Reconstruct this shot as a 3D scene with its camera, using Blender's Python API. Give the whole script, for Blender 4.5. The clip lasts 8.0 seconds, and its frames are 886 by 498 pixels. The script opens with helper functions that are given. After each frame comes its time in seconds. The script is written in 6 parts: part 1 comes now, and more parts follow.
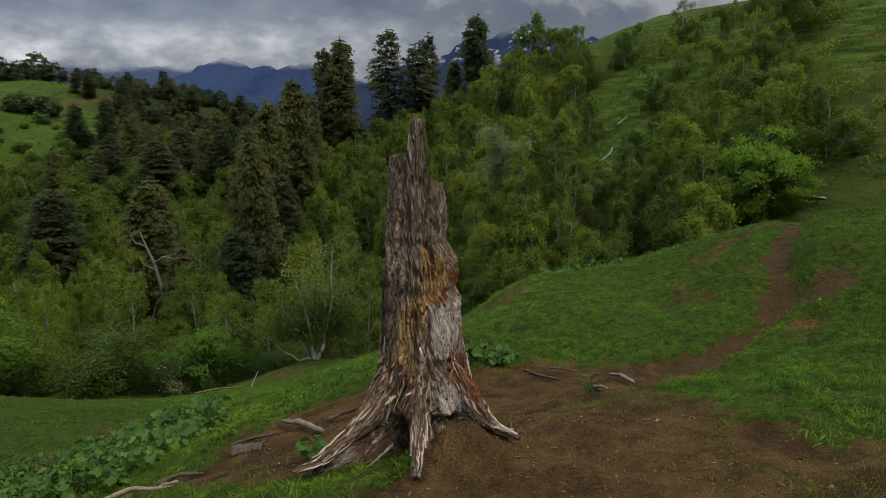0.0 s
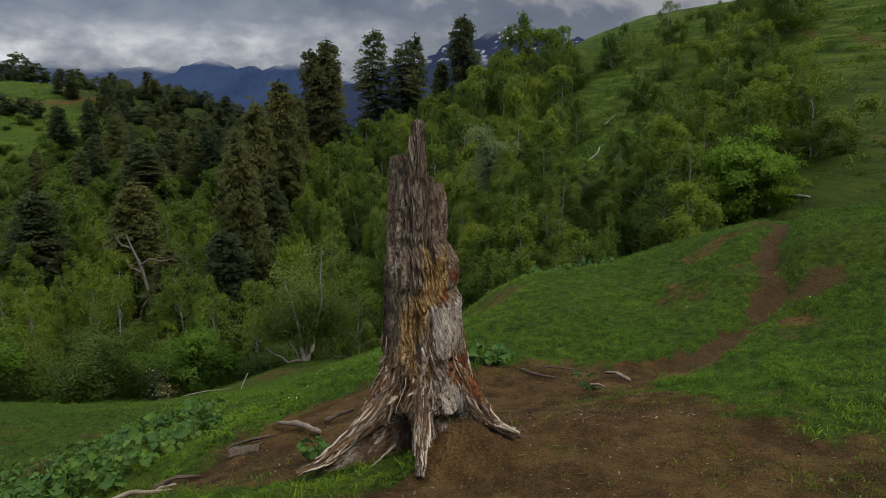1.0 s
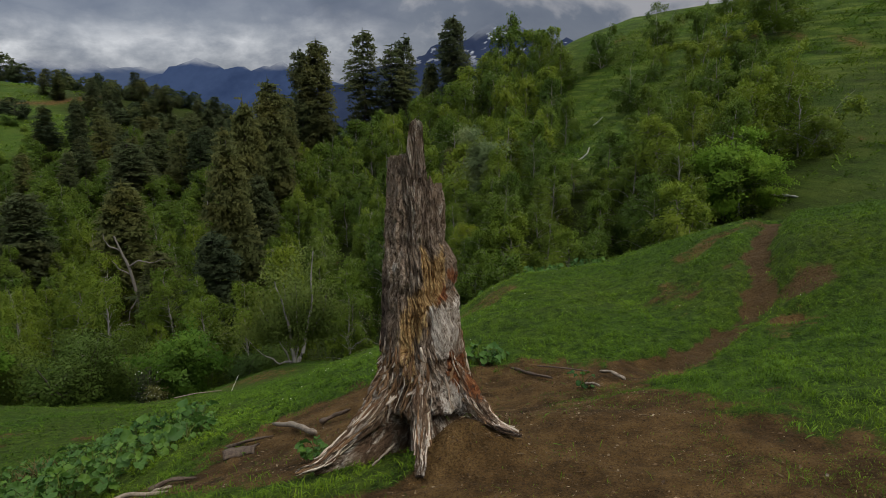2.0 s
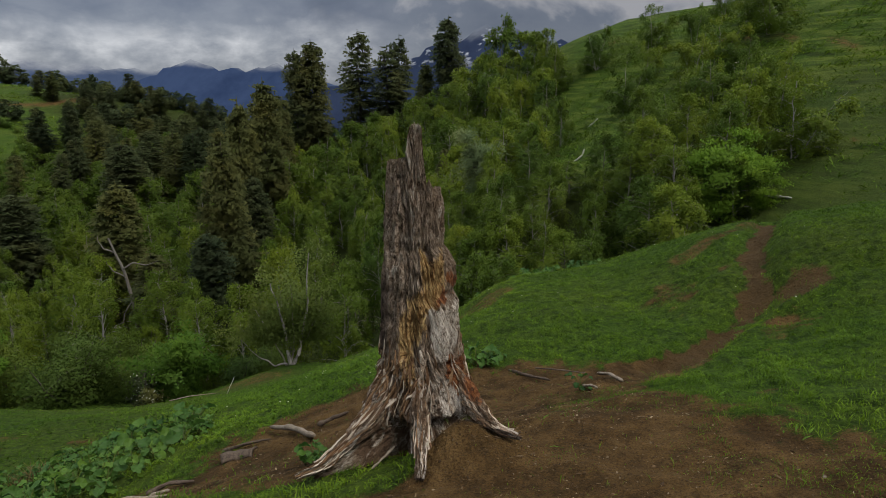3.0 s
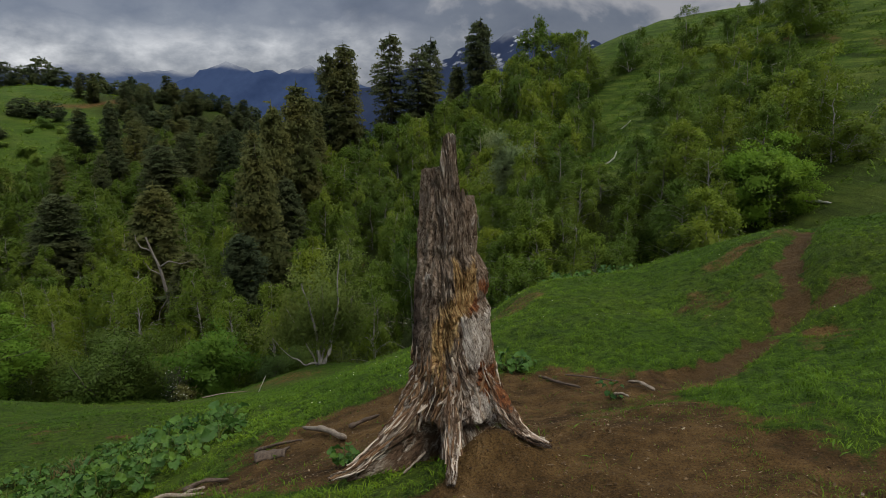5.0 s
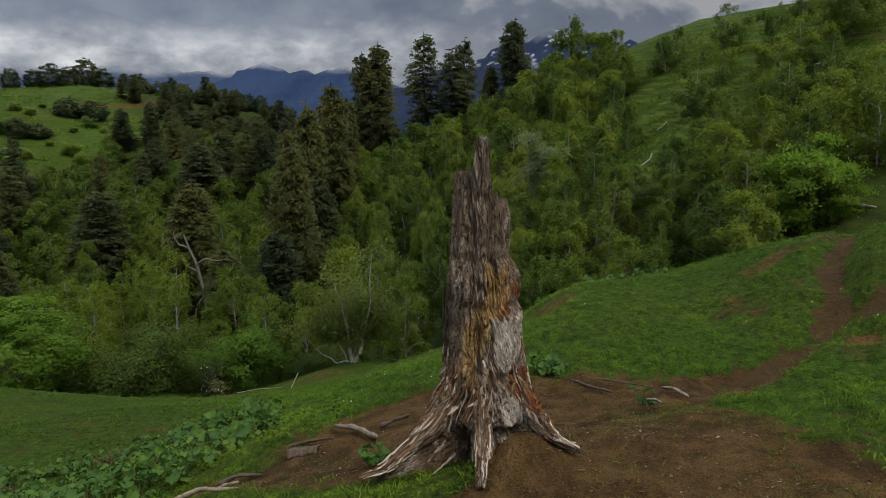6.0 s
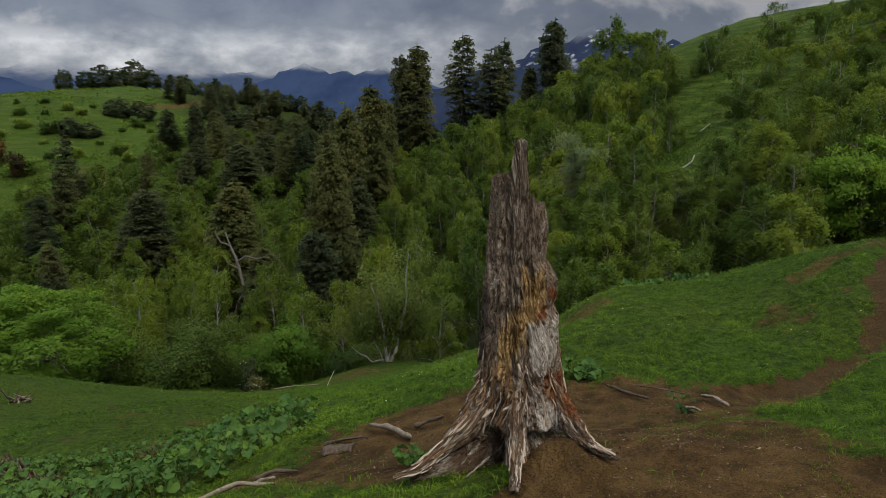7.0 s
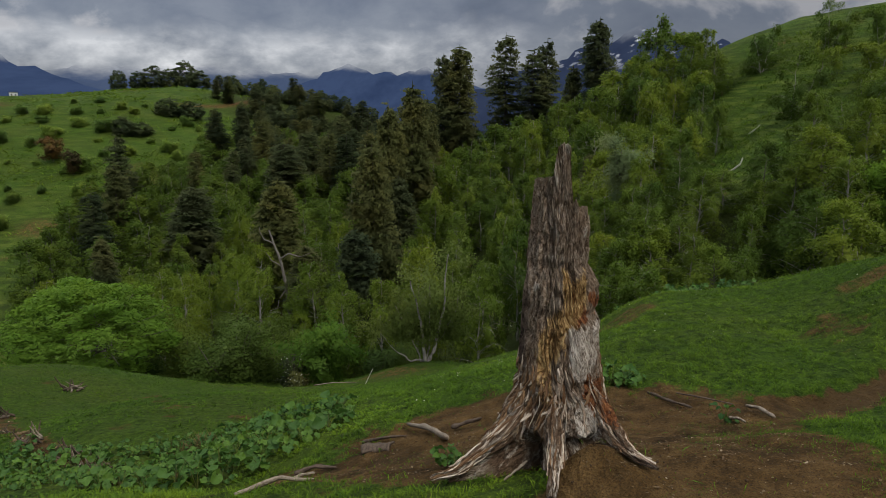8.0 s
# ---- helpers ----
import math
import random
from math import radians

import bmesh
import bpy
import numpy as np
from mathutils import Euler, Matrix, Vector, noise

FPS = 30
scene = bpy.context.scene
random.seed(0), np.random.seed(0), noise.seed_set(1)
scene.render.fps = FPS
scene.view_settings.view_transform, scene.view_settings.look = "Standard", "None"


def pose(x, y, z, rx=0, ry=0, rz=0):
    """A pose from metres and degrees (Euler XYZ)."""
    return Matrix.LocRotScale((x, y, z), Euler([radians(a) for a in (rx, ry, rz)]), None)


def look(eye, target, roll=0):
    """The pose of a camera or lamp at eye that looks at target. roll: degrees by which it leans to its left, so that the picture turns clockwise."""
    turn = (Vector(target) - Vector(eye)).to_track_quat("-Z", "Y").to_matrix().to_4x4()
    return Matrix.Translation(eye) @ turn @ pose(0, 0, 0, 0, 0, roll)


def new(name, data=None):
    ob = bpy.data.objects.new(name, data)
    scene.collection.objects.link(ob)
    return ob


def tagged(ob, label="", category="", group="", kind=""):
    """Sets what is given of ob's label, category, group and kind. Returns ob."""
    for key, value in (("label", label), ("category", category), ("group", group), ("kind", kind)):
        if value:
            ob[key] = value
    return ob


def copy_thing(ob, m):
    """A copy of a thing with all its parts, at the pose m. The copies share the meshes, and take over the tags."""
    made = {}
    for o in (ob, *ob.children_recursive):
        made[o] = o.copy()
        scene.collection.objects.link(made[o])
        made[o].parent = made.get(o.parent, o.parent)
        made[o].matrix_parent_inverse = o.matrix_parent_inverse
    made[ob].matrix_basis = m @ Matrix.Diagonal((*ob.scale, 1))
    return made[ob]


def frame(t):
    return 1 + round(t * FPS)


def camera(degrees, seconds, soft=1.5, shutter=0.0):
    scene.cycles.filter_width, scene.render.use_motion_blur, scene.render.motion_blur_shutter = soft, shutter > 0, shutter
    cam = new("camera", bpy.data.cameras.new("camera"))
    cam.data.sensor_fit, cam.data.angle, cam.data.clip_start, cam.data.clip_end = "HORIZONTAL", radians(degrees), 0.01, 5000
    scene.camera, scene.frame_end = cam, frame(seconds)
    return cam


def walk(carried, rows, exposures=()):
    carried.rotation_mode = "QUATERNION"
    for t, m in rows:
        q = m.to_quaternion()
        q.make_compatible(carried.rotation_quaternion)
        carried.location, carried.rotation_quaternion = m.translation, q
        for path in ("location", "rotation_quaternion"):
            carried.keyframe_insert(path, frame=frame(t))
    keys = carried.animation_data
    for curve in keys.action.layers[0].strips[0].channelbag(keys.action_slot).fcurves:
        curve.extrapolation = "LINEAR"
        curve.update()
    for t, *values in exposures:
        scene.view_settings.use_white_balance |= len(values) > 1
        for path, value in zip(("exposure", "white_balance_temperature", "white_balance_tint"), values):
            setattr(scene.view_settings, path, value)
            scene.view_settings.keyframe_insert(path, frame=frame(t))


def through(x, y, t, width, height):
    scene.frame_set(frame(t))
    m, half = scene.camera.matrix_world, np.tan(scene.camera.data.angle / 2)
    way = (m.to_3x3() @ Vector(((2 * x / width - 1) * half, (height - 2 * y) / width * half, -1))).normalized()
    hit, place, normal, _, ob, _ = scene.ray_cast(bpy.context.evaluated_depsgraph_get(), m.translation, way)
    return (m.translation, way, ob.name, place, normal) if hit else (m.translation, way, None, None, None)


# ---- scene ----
cam = camera(69.3, 8.0, soft=0.8)
PATH = [
    (0, (0.211, -5.339, 2.753), (0.211, -3.386, 2.32), -0.1),
    (0.5, (0.148, -5.359, 2.764), (0.168, -3.406, 2.331), -0.1),
    (1, (0.098, -5.363, 2.759), (0.137, -3.411, 2.327), -0.2),
    (1.5, (0.055, -5.373, 2.756), (0.111, -3.421, 2.325), -0.2),
    (3, (-0.005, -5.392, 2.777), (0.081, -3.44, 2.351), -0.2),
    (3.5, (-0.025, -5.401, 2.793), (0.06, -3.448, 2.37), -0.2),
    (4, (-0.034, -5.4, 2.803), (0.035, -3.447, 2.38), -0.2),
    (4.5, (-0.035, -5.416, 2.825), (0.001, -3.462, 2.403), -0.2),
    (6, (-0.042, -5.452, 2.867), (-0.146, -3.499, 2.446), -0.1),
    (6.5, (-0.045, -5.456, 2.877), (-0.204, -3.507, 2.457), -0.1),
    (7, (-0.044, -5.456, 2.884), (-0.261, -3.513, 2.465), 0.0),
    (7.5, (-0.052, -5.471, 2.903), (-0.329, -3.535, 2.484), 0.1),
    (8, (-0.054, -5.48, 2.909), (-0.393, -3.554, 2.491), 0.2),
]
walk(cam, [(t, look(eye, target, roll)) for t, eye, target, roll in PATH])

# ---- world, sun ----
def sky_world():
    w = bpy.data.worlds.new("overcast_sky")
    w.use_nodes = True
    scene.world = w
    nt = w.node_tree
    nt.nodes.clear()
    N, L = nt.nodes.new, nt.links.new
    out, bg = N("ShaderNodeOutputWorld"), N("ShaderNodeBackground")
    co = N("ShaderNodeTexCoord")
    sep = N("ShaderNodeSeparateXYZ")
    L(co.outputs["Generated"], sep.inputs[0])

    def math_node(op, a, b=None, c=None):
        m = N("ShaderNodeMath")
        m.operation = op
        for i, v in enumerate((a, b, c)):
            if v is None:
                continue
            if isinstance(v, (int, float)):
                m.inputs[i].default_value = v
            else:
                L(v, m.inputs[i])
        return m.outputs[0]

    up = math_node("MAXIMUM", sep.outputs[2], 0.0)
    # banks of cloud, longer than they are high
    comb = N("ShaderNodeCombineXYZ")
    L(sep.outputs[0], comb.inputs[0])
    L(sep.outputs[1], comb.inputs[1])
    L(math_node("MULTIPLY", up, 1.7), comb.inputs[2])

    def noise_node(scale, detail, rough, dist, w4=0.0, vec=None):
        n = N("ShaderNodeTexNoise")
        n.noise_dimensions = "4D"
        n.inputs["W"].default_value = w4
        n.inputs["Scale"].default_value = scale
        n.inputs["Detail"].default_value = detail
        n.inputs["Roughness"].default_value = rough
        n.inputs["Distortion"].default_value = dist
        L(vec or comb.outputs[0], n.inputs["Vector"])
        return n.outputs["Fac"]

    big = noise_node(2.6, 5, 0.52, 0.15, SKY_W)
    small = noise_node(7.5, 7, 0.56, 0.25, 3.3)
    puff = noise_node(13.0, 7, 0.58, 0.15, 6.1)
    mixv = math_node("ADD", math_node("MULTIPLY", big, 0.52), math_node("MULTIPLY", small, 0.48))
    ramp = N("ShaderNodeValToRGB")
    cr = ramp.color_ramp
    cr.elements[0].position, cr.elements[0].color = 0.41, (0.100, 0.116, 0.165, 1)
    cr.elements[1].position, cr.elements[1].color = 0.59, (0.42, 0.415, 0.44, 1)
    e = cr.elements.new(0.46)
    e.color = (0.122, 0.141, 0.198, 1)
    e = cr.elements.new(0.54)
    e.color = (0.170, 0.190, 0.243, 1)
    L(mixv, ramp.inputs[0])
    # a paler belt of cloud low over the far valley
    belt = N("ShaderNodeValToRGB")
    br = belt.color_ramp
    br.elements[0].position, br.elements[0].color = 0.0, (0.25, 0.25, 0.25, 1)
    br.elements[1].position, br.elements[1].color = 0.30, (0, 0, 0, 1)
    for p, v in ((0.045, 0.75), (0.072, 1.0), (0.098, 0.85), (0.125, 0.12)):
        e = br.elements.new(p)
        e.color = (v, v, v, 1)
    wob = math_node("ADD", up, math_node("MULTIPLY", math_node("SUBTRACT", small, 0.5), 0.12))
    L(wob, belt.inputs[0])
    azi = N("ShaderNodeMapRange")
    L(sep.outputs[0], azi.inputs[0])
    azi.inputs[1].default_value, azi.inputs[2].default_value = 0.06, -0.16
    azi.inputs[3].default_value, azi.inputs[4].default_value = 0.10, 1.0
    patch = N("ShaderNodeMapRange")
    L(big, patch.inputs[0])
    patch.inputs[1].default_value, patch.inputs[2].default_value = 0.28, 0.46
    puffs = N("ShaderNodeMapRange")
    L(math_node("ADD", math_node("MULTIPLY", puff, 0.65), math_node("MULTIPLY", small, 0.35)), puffs.inputs[0])
    puffs.inputs[1].default_value, puffs.inputs[2].default_value = 0.38, 0.60
    puffs.inputs[3].default_value, puffs.inputs[4].default_value = 0.35, 1.0
    fac = math_node("MULTIPLY", math_node("MULTIPLY", belt.outputs[0], azi.outputs[0]), math_node("MULTIPLY", patch.outputs[0], puffs.outputs[0]))
    mix = N("ShaderNodeMix")
    mix.data_type = "RGBA"
    L(fac, mix.inputs["Factor"])
    L(ramp.outputs[0], mix.inputs["A"])
    lit = N("ShaderNodeValToRGB")
    lit.color_ramp.elements[0].position, lit.color_ramp.elements[0].color = 0.38, (0.34, 0.35, 0.385, 1)
    lit.color_ramp.elements[1].position, lit.color_ramp.elements[1].color = 0.60, (0.70, 0.705, 0.73, 1)
    L(math_node("ADD", math_node("MULTIPLY", puff, 0.6), math_node("MULTIPLY", small, 0.4)), lit.inputs[0])
    L(lit.outputs[0], mix.inputs["B"])
    # clear sky behind the cloud, thin blue
    nish = N("ShaderNodeTexSky")
    nish.sky_type, nish.sun_disc = "NISHITA", False
    nish.sun_elevation, nish.sun_rotation = radians(56.2), radians(130)
    blue = N("ShaderNodeMix")
    blue.data_type, blue.blend_type = "RGBA", "ADD"
    scale = N("ShaderNodeMix")
    scale.data_type, scale.blend_type = "RGBA", "MULTIPLY"
    scale.inputs["Factor"].default_value = 1.0
    L(nish.outputs[0], scale.inputs["A"])
    scale.inputs["B"].default_value = (0.012, 0.012, 0.012, 1)
    blue.inputs["Factor"].default_value = 1.0
    L(mix.outputs["Result"], blue.inputs["A"])
    L(scale.outputs["Result"], blue.inputs["B"])
    # an overcast sky is brightest overhead
    zen = N("ShaderNodeMapRange")
    zen.interpolation_type = "SMOOTHSTEP"
    L(up, zen.inputs[0])
    zen.inputs[1].default_value, zen.inputs[2].default_value = 0.18, 0.95
    zen.inputs[3].default_value, zen.inputs[4].default_value = 0.85, 7.2
    lift = N("ShaderNodeVectorMath")
    lift.operation = "SCALE"
    L(blue.outputs["Result"], lift.inputs[0])
    # heavier cloud towards the near ridge
    heavy = N("ShaderNodeMapRange")
    L(sep.outputs[0], heavy.inputs[0])
    heavy.inputs[1].default_value, heavy.inputs[2].default_value = -0.30, 0.12
    heavy.inputs[3].default_value, heavy.inputs[4].default_value = 1.12, 0.84
    L(math_node("MULTIPLY", zen.outputs[0], heavy.outputs[0]), lift.inputs["Scale"])
    warm = N("ShaderNodeMix")
    warm.data_type, warm.blend_type = "RGBA", "MULTIPLY"
    L(math_node("MULTIPLY", math_node("SUBTRACT", zen.outputs[0], 0.85), 0.22), warm.inputs["Factor"])
    L(lift.outputs[0], warm.inputs["A"])
    warm.inputs["B"].default_value = (1.06, 1.0, 0.80, 1)
    L(warm.outputs["Result"], bg.inputs[0])
    bg.inputs[1].default_value = 1.0
    L(bg.outputs[0], out.inputs[0])


SKY_W = 1.7
sky_world()
sun_data = bpy.data.lights.new("sun", "SUN")
sun_data.energy, sun_data.angle, sun_data.color = 1.6, radians(25), (1.0, 0.95, 0.88)
sun = new("sun", sun_data)
sun.matrix_world = look((37, -31, 72), (0, 0, 0))
scene.view_settings.exposure = 0.0


# ---- small tools ----
def fade(a, b, v):
    s = np.clip((np.asarray(v, float) - a) / (b - a), 0, 1)
    return s * s * (3 - 2 * s)


def hash01(i, j, k, seed):
    n = (i * 374761393 + j * 668265263 + k * 2147483647 + seed * 974634777) & 0xFFFFFFFF
    n = ((n ^ (n >> 13)) * 1274126177) & 0xFFFFFFFF
    n = ((n ^ (n >> 16)) * 2246822519) & 0xFFFFFFFF
    return (n & 0xFFFFFF) / float(0xFFFFFF)


def vnoise(x, y, z=0.0, seed=0):
    """Smooth value noise, 0 to 1, on arrays."""
    x, y, z = np.broadcast_arrays(np.asarray(x, float), np.asarray(y, float), np.asarray(z, float))
    i, j, k = (np.floor(a).astype(np.int64) for a in (x, y, z))
    u, v, w = x - i, y - j, z - k
    u, v, w = (a * a * (3 - 2 * a) for a in (u, v, w))
    r = 0
    for di in (0, 1):
        for dj in (0, 1):
            for dk in (0, 1):
                r = r + hash01(i + di, j + dj, k + dk, seed) * (u if di else 1 - u) * (v if dj else 1 - v) * (w if dk else 1 - w)
    return r


def fbm(x, y, z=0.0, seed=0, octaves=4, gain=0.5):
    r, a, tot = 0, 1.0, 0.0
    for o in range(octaves):
        f = 2.0 ** o
        r = r + a * vnoise(np.asarray(x) * f + 17.3 * o, np.asarray(y) * f + 5.1 * o, np.asarray(z) * f + 9.7 * o, seed + o)
        tot += a
        a *= gain
    return r / tot


def mesh_of(name, verts, faces, material=None, smooth=True):
    me = bpy.data.meshes.new(name)
    me.from_pydata(np.asarray(verts, float).tolist(), [], faces if isinstance(faces, list) else faces.tolist())
    if smooth:
        me.polygons.foreach_set("use_smooth", np.ones(len(me.polygons), bool))
    if material:
        me.materials.append(material)
    me.update()
    return me


def quick_mesh(name, verts, faces, material=None, smooth=False):
    """verts (n,3), faces (m,k) with k 3 or 4, straight from arrays."""
    verts, faces = np.asarray(verts, np.float32), np.asarray(faces, np.int32)
    me = bpy.data.meshes.new(name)
    m, k = faces.shape
    me.vertices.add(len(verts))
    me.vertices.foreach_set("co", verts.ravel())
    me.loops.add(m * k)
    me.loops.foreach_set("vertex_index", faces.ravel())
    me.polygons.add(m)
    me.polygons.foreach_set("loop_start", np.arange(0, m * k, k, dtype=np.int32))
    me.polygons.foreach_set("use_smooth", np.full(m, smooth))
    if material:
        me.materials.append(material)
    me.update(calc_edges=True)
    me.validate()
    return me


def part_of(name, me, parent, label=""):
    ob = new(name, me)
    ob.parent = parent
    if label:
        tagged(ob, label)
    return ob


def point_attr(me, name, values):
    a = me.attributes.new(name, "FLOAT", "POINT")
    a.data.foreach_set("value", np.asarray(values, np.float32).ravel())


def grid_faces(nu, nv, wrap=False):
    i = np.arange(nu if wrap else nu - 1)
    j = np.arange(nv - 1)
    I, J = np.meshgrid(i, j, indexing="ij")
    I2 = (I + 1) % nu
    return np.stack([I * nv + J, I2 * nv + J, I2 * nv + J + 1, I * nv + J + 1], -1).reshape(-1, 4)


# ---- the lie of the land ----
NEAR_X = (-15, -10, -6.5, -4.2, -2.4, -0.9, 0.6, 2.2, 4.2, 6.8, 11.5)
NEAR_Y = (-9, -4, -1.5, 0, 1.5, 3, 5.5, 10, 17)
NEAR_TABLE = (
    (-1.37, -0.01, 0.8, 1.12, 1.22, 1.27, 1.28, 1.31, 1.45, 1.54, 1.39),
    (-2.62, -1.33, -0.43, 0.05, 0.32, 0.47, 0.58, 0.71, 1.04, 1.4, 1.52),
    (-3.44, -2.04, -1.08, -0.57, -0.22, 0.05, 0.24, 0.34, 0.56, 0.99, 1.56),
    (-4.19, -2.53, -1.43, -1.16, -0.78, -0.33, -0.06, 0.15, 0.3, 0.69, 1.56),
    (-4.24, -2.97, -2.15, -1.99, -1.43, -0.95, -0.69, -0.41, -0.12, 0.36, 1.66),
    (-4.32, -3.39, -2.88, -2.23, -1.7, -1.23, -0.86, -0.7, -0.47, 0.28, 1.96),
    (-4.85, -3.73, -3.39, -2.75, -2.26, -1.61, -1.08, -0.63, -0.7, 0.53, 1.95),
    (-6.0, -5.01, -4.68, -4.31, -3.71, -3.19, -2.34, -1.24, -1.04, -0.56, 0.5),
    (-8.62, -8.36, -7.81, -6.92, -6.31, -5.69, -5.19, -5.17, -4.34, -3.55, -2.4),
)
FAR_X = (-300, -170, -95, -50, -25, -8, 8, 25, 50, 110)
FAR_Y = (-60, -12, 6, 18, 30, 45, 65, 95, 150, 290)
FAR_TABLE = (
    (-85.1, -42.1, -17.8, -4.6, 1.4, 3.9, 5.4, 8.4, 13.7, 26.1),
    (-61.2, -35.3, -20.0, -10.5, -4.5, 1.0, 1.1, 4.2, 9.4, 21.4),
    (-51.5, -33.0, -21.3, -12.7, -6.8, -3.9, 0.6, 3.3, 7.6, 19.9),
    (-43.2, -32.0, -23.0, -14.9, -9.5, -8.2, -3.1, -0.6, 5.9, 19.8),
    (-33.1, -29.4, -25.3, -19.6, -14.5, -13.0, -11.2, -0.8, 6.5, 20.6),
    (-21.5, -25.3, -27.1, -26.0, -17.0, -18.4, -5.7, 2.2, 9.6, 23.2),
    (-11.3, -18.9, -23.7, -23.0, -19.0, -16.2, -6.2, 6.6, 16.2, 26.3),
    (-4.8, -9.5, -14.8, -16.1, -12.5, -7.8, 0.8, 13.5, 17.0, 24.5),
    (-4.2, 5.9, 1.9, -11.6, -4.9, -2.4, -1.8, 2.2, 8.2, 18.3),
    (-9.1, -6.6, -10.9, -16.1, -12.7, -11.3, -12.9, -13.9, -10.8, -0.0),
)
# knolls and hollows: x, y, height, radius
KNOLLS = ((0.45, -0.72, 0.20, 0.36), (0.30, -0.64, 0.14, 0.20), (-15, 28, -0.75, 6.0), (-24, 17.5, 1.0, 8.0), (7.2, 9.3, 0.27, 1.8), (12, 12.5, -0.6, 2.8), (-7.2, 29.3, 1.3, 5.0), (1.7, 8.8, -0.30, 2.6), (-128, 188, 4.5, 32), (-107, 186, 3.8, 20), (-76, 187, 5.5, 17), (-58, 192, 8.5, 20))


def weights(knots, t):
    ks = np.asarray(knots, float)
    n = len(ks)
    t = np.clip(t, ks[0], ks[-1])
    i = np.clip(np.searchsorted(ks, t, side="right") - 1, 0, n - 2)
    h = ks[i + 1] - ks[i]
    s = (t - ks[i]) / h
    w = np.zeros((len(t), n))
    r = np.arange(len(t))
    for j, c in ((i, h * (s ** 3 - 2 * s ** 2 + s)), (i + 1, h * (s ** 3 - s ** 2))):
        a, b = np.maximum(j - 1, 0), np.minimum(j + 1, n - 1)
        d = ks[b] - ks[a]
        np.add.at(w, (r, b), c / d)
        np.add.at(w, (r, a), -c / d)
    np.add.at(w, (r, i), 2 * s ** 3 - 3 * s ** 2 + 1)
    np.add.at(w, (r, i + 1), -2 * s ** 3 + 3 * s ** 2)
    return w


def table_height(kx, ky, table, x, y):
    return np.einsum("ni,ij,nj->n", weights(ky, y), np.asarray(table, float), weights(kx, x))


PATH_MAIN = ((2.19, 2.0), (2.6, 2.1), (3.15, 2.45), (3.74, 2.85), (4.33, 3.35), (4.83, 3.77), (5.26, 4.06), (5.59, 4.39), (5.85, 5.0), (6.30, 6.0), (7.1, 7.35), (8.5, 9.2))
PATH_SIDE = ((4.4, 5.7), (4.63, 6.1), (5.08, 6.7), (5.7, 7.4), (6.4, 7.85), (7.08, 8.1), (8.3, 9.2))
BARE_PLOT = ((-4.6, 0.9), (-3.68, 1.7), (-3.03, 1.94), (-2.59, 2.85), (-1.9, 2.98), (-1.32, 3.39), (-0.87, 3.6), (0.88, 3.0), (1.56, 2.84), (2.23, 2.42),
             (2.6, 1.85), (2.25, 0.79), (2.4, -0.1), (2.7, -0.65), (3.0, -1.1), (3.7, -1.5), (4.6, -1.8), (4.6, -5.0), (-1.0, -5.0), (-0.4, -2.0), (-0.7, -0.7), (-1.5, -0.2), (-2.3, 0.2), (-3.2, 0.2))


def line_distance(pts, x, y):
    best = np.full(np.shape(x), 1e9)
    for (ax, ay), (bx, by) in zip(pts[:-1], pts[1:]):
        dx, dy = bx - ax, by - ay
        s = np.clip(((x - ax) * dx + (y - ay) * dy) / (dx * dx + dy * dy), 0, 1)
        best = np.minimum(best, np.hypot(x - ax - s * dx, y - ay - s * dy))
    return best


def inside(poly, x, y):
    """Signed distance to a closed outline, positive inside."""
    d = line_distance(tuple(poly) + (poly[0],), x, y)
    odd = np.zeros(np.shape(x), bool)
    for (ax, ay), (bx, by) in zip(poly, tuple(poly[1:]) + (poly[0],)):
        if ay == by:
            continue
        hit = ((ay > y) != (by > y)) & (x < (bx - ax) * (y - ay) / (by - ay) + ax)
        odd ^= hit
    return np.where(odd, d, -d)


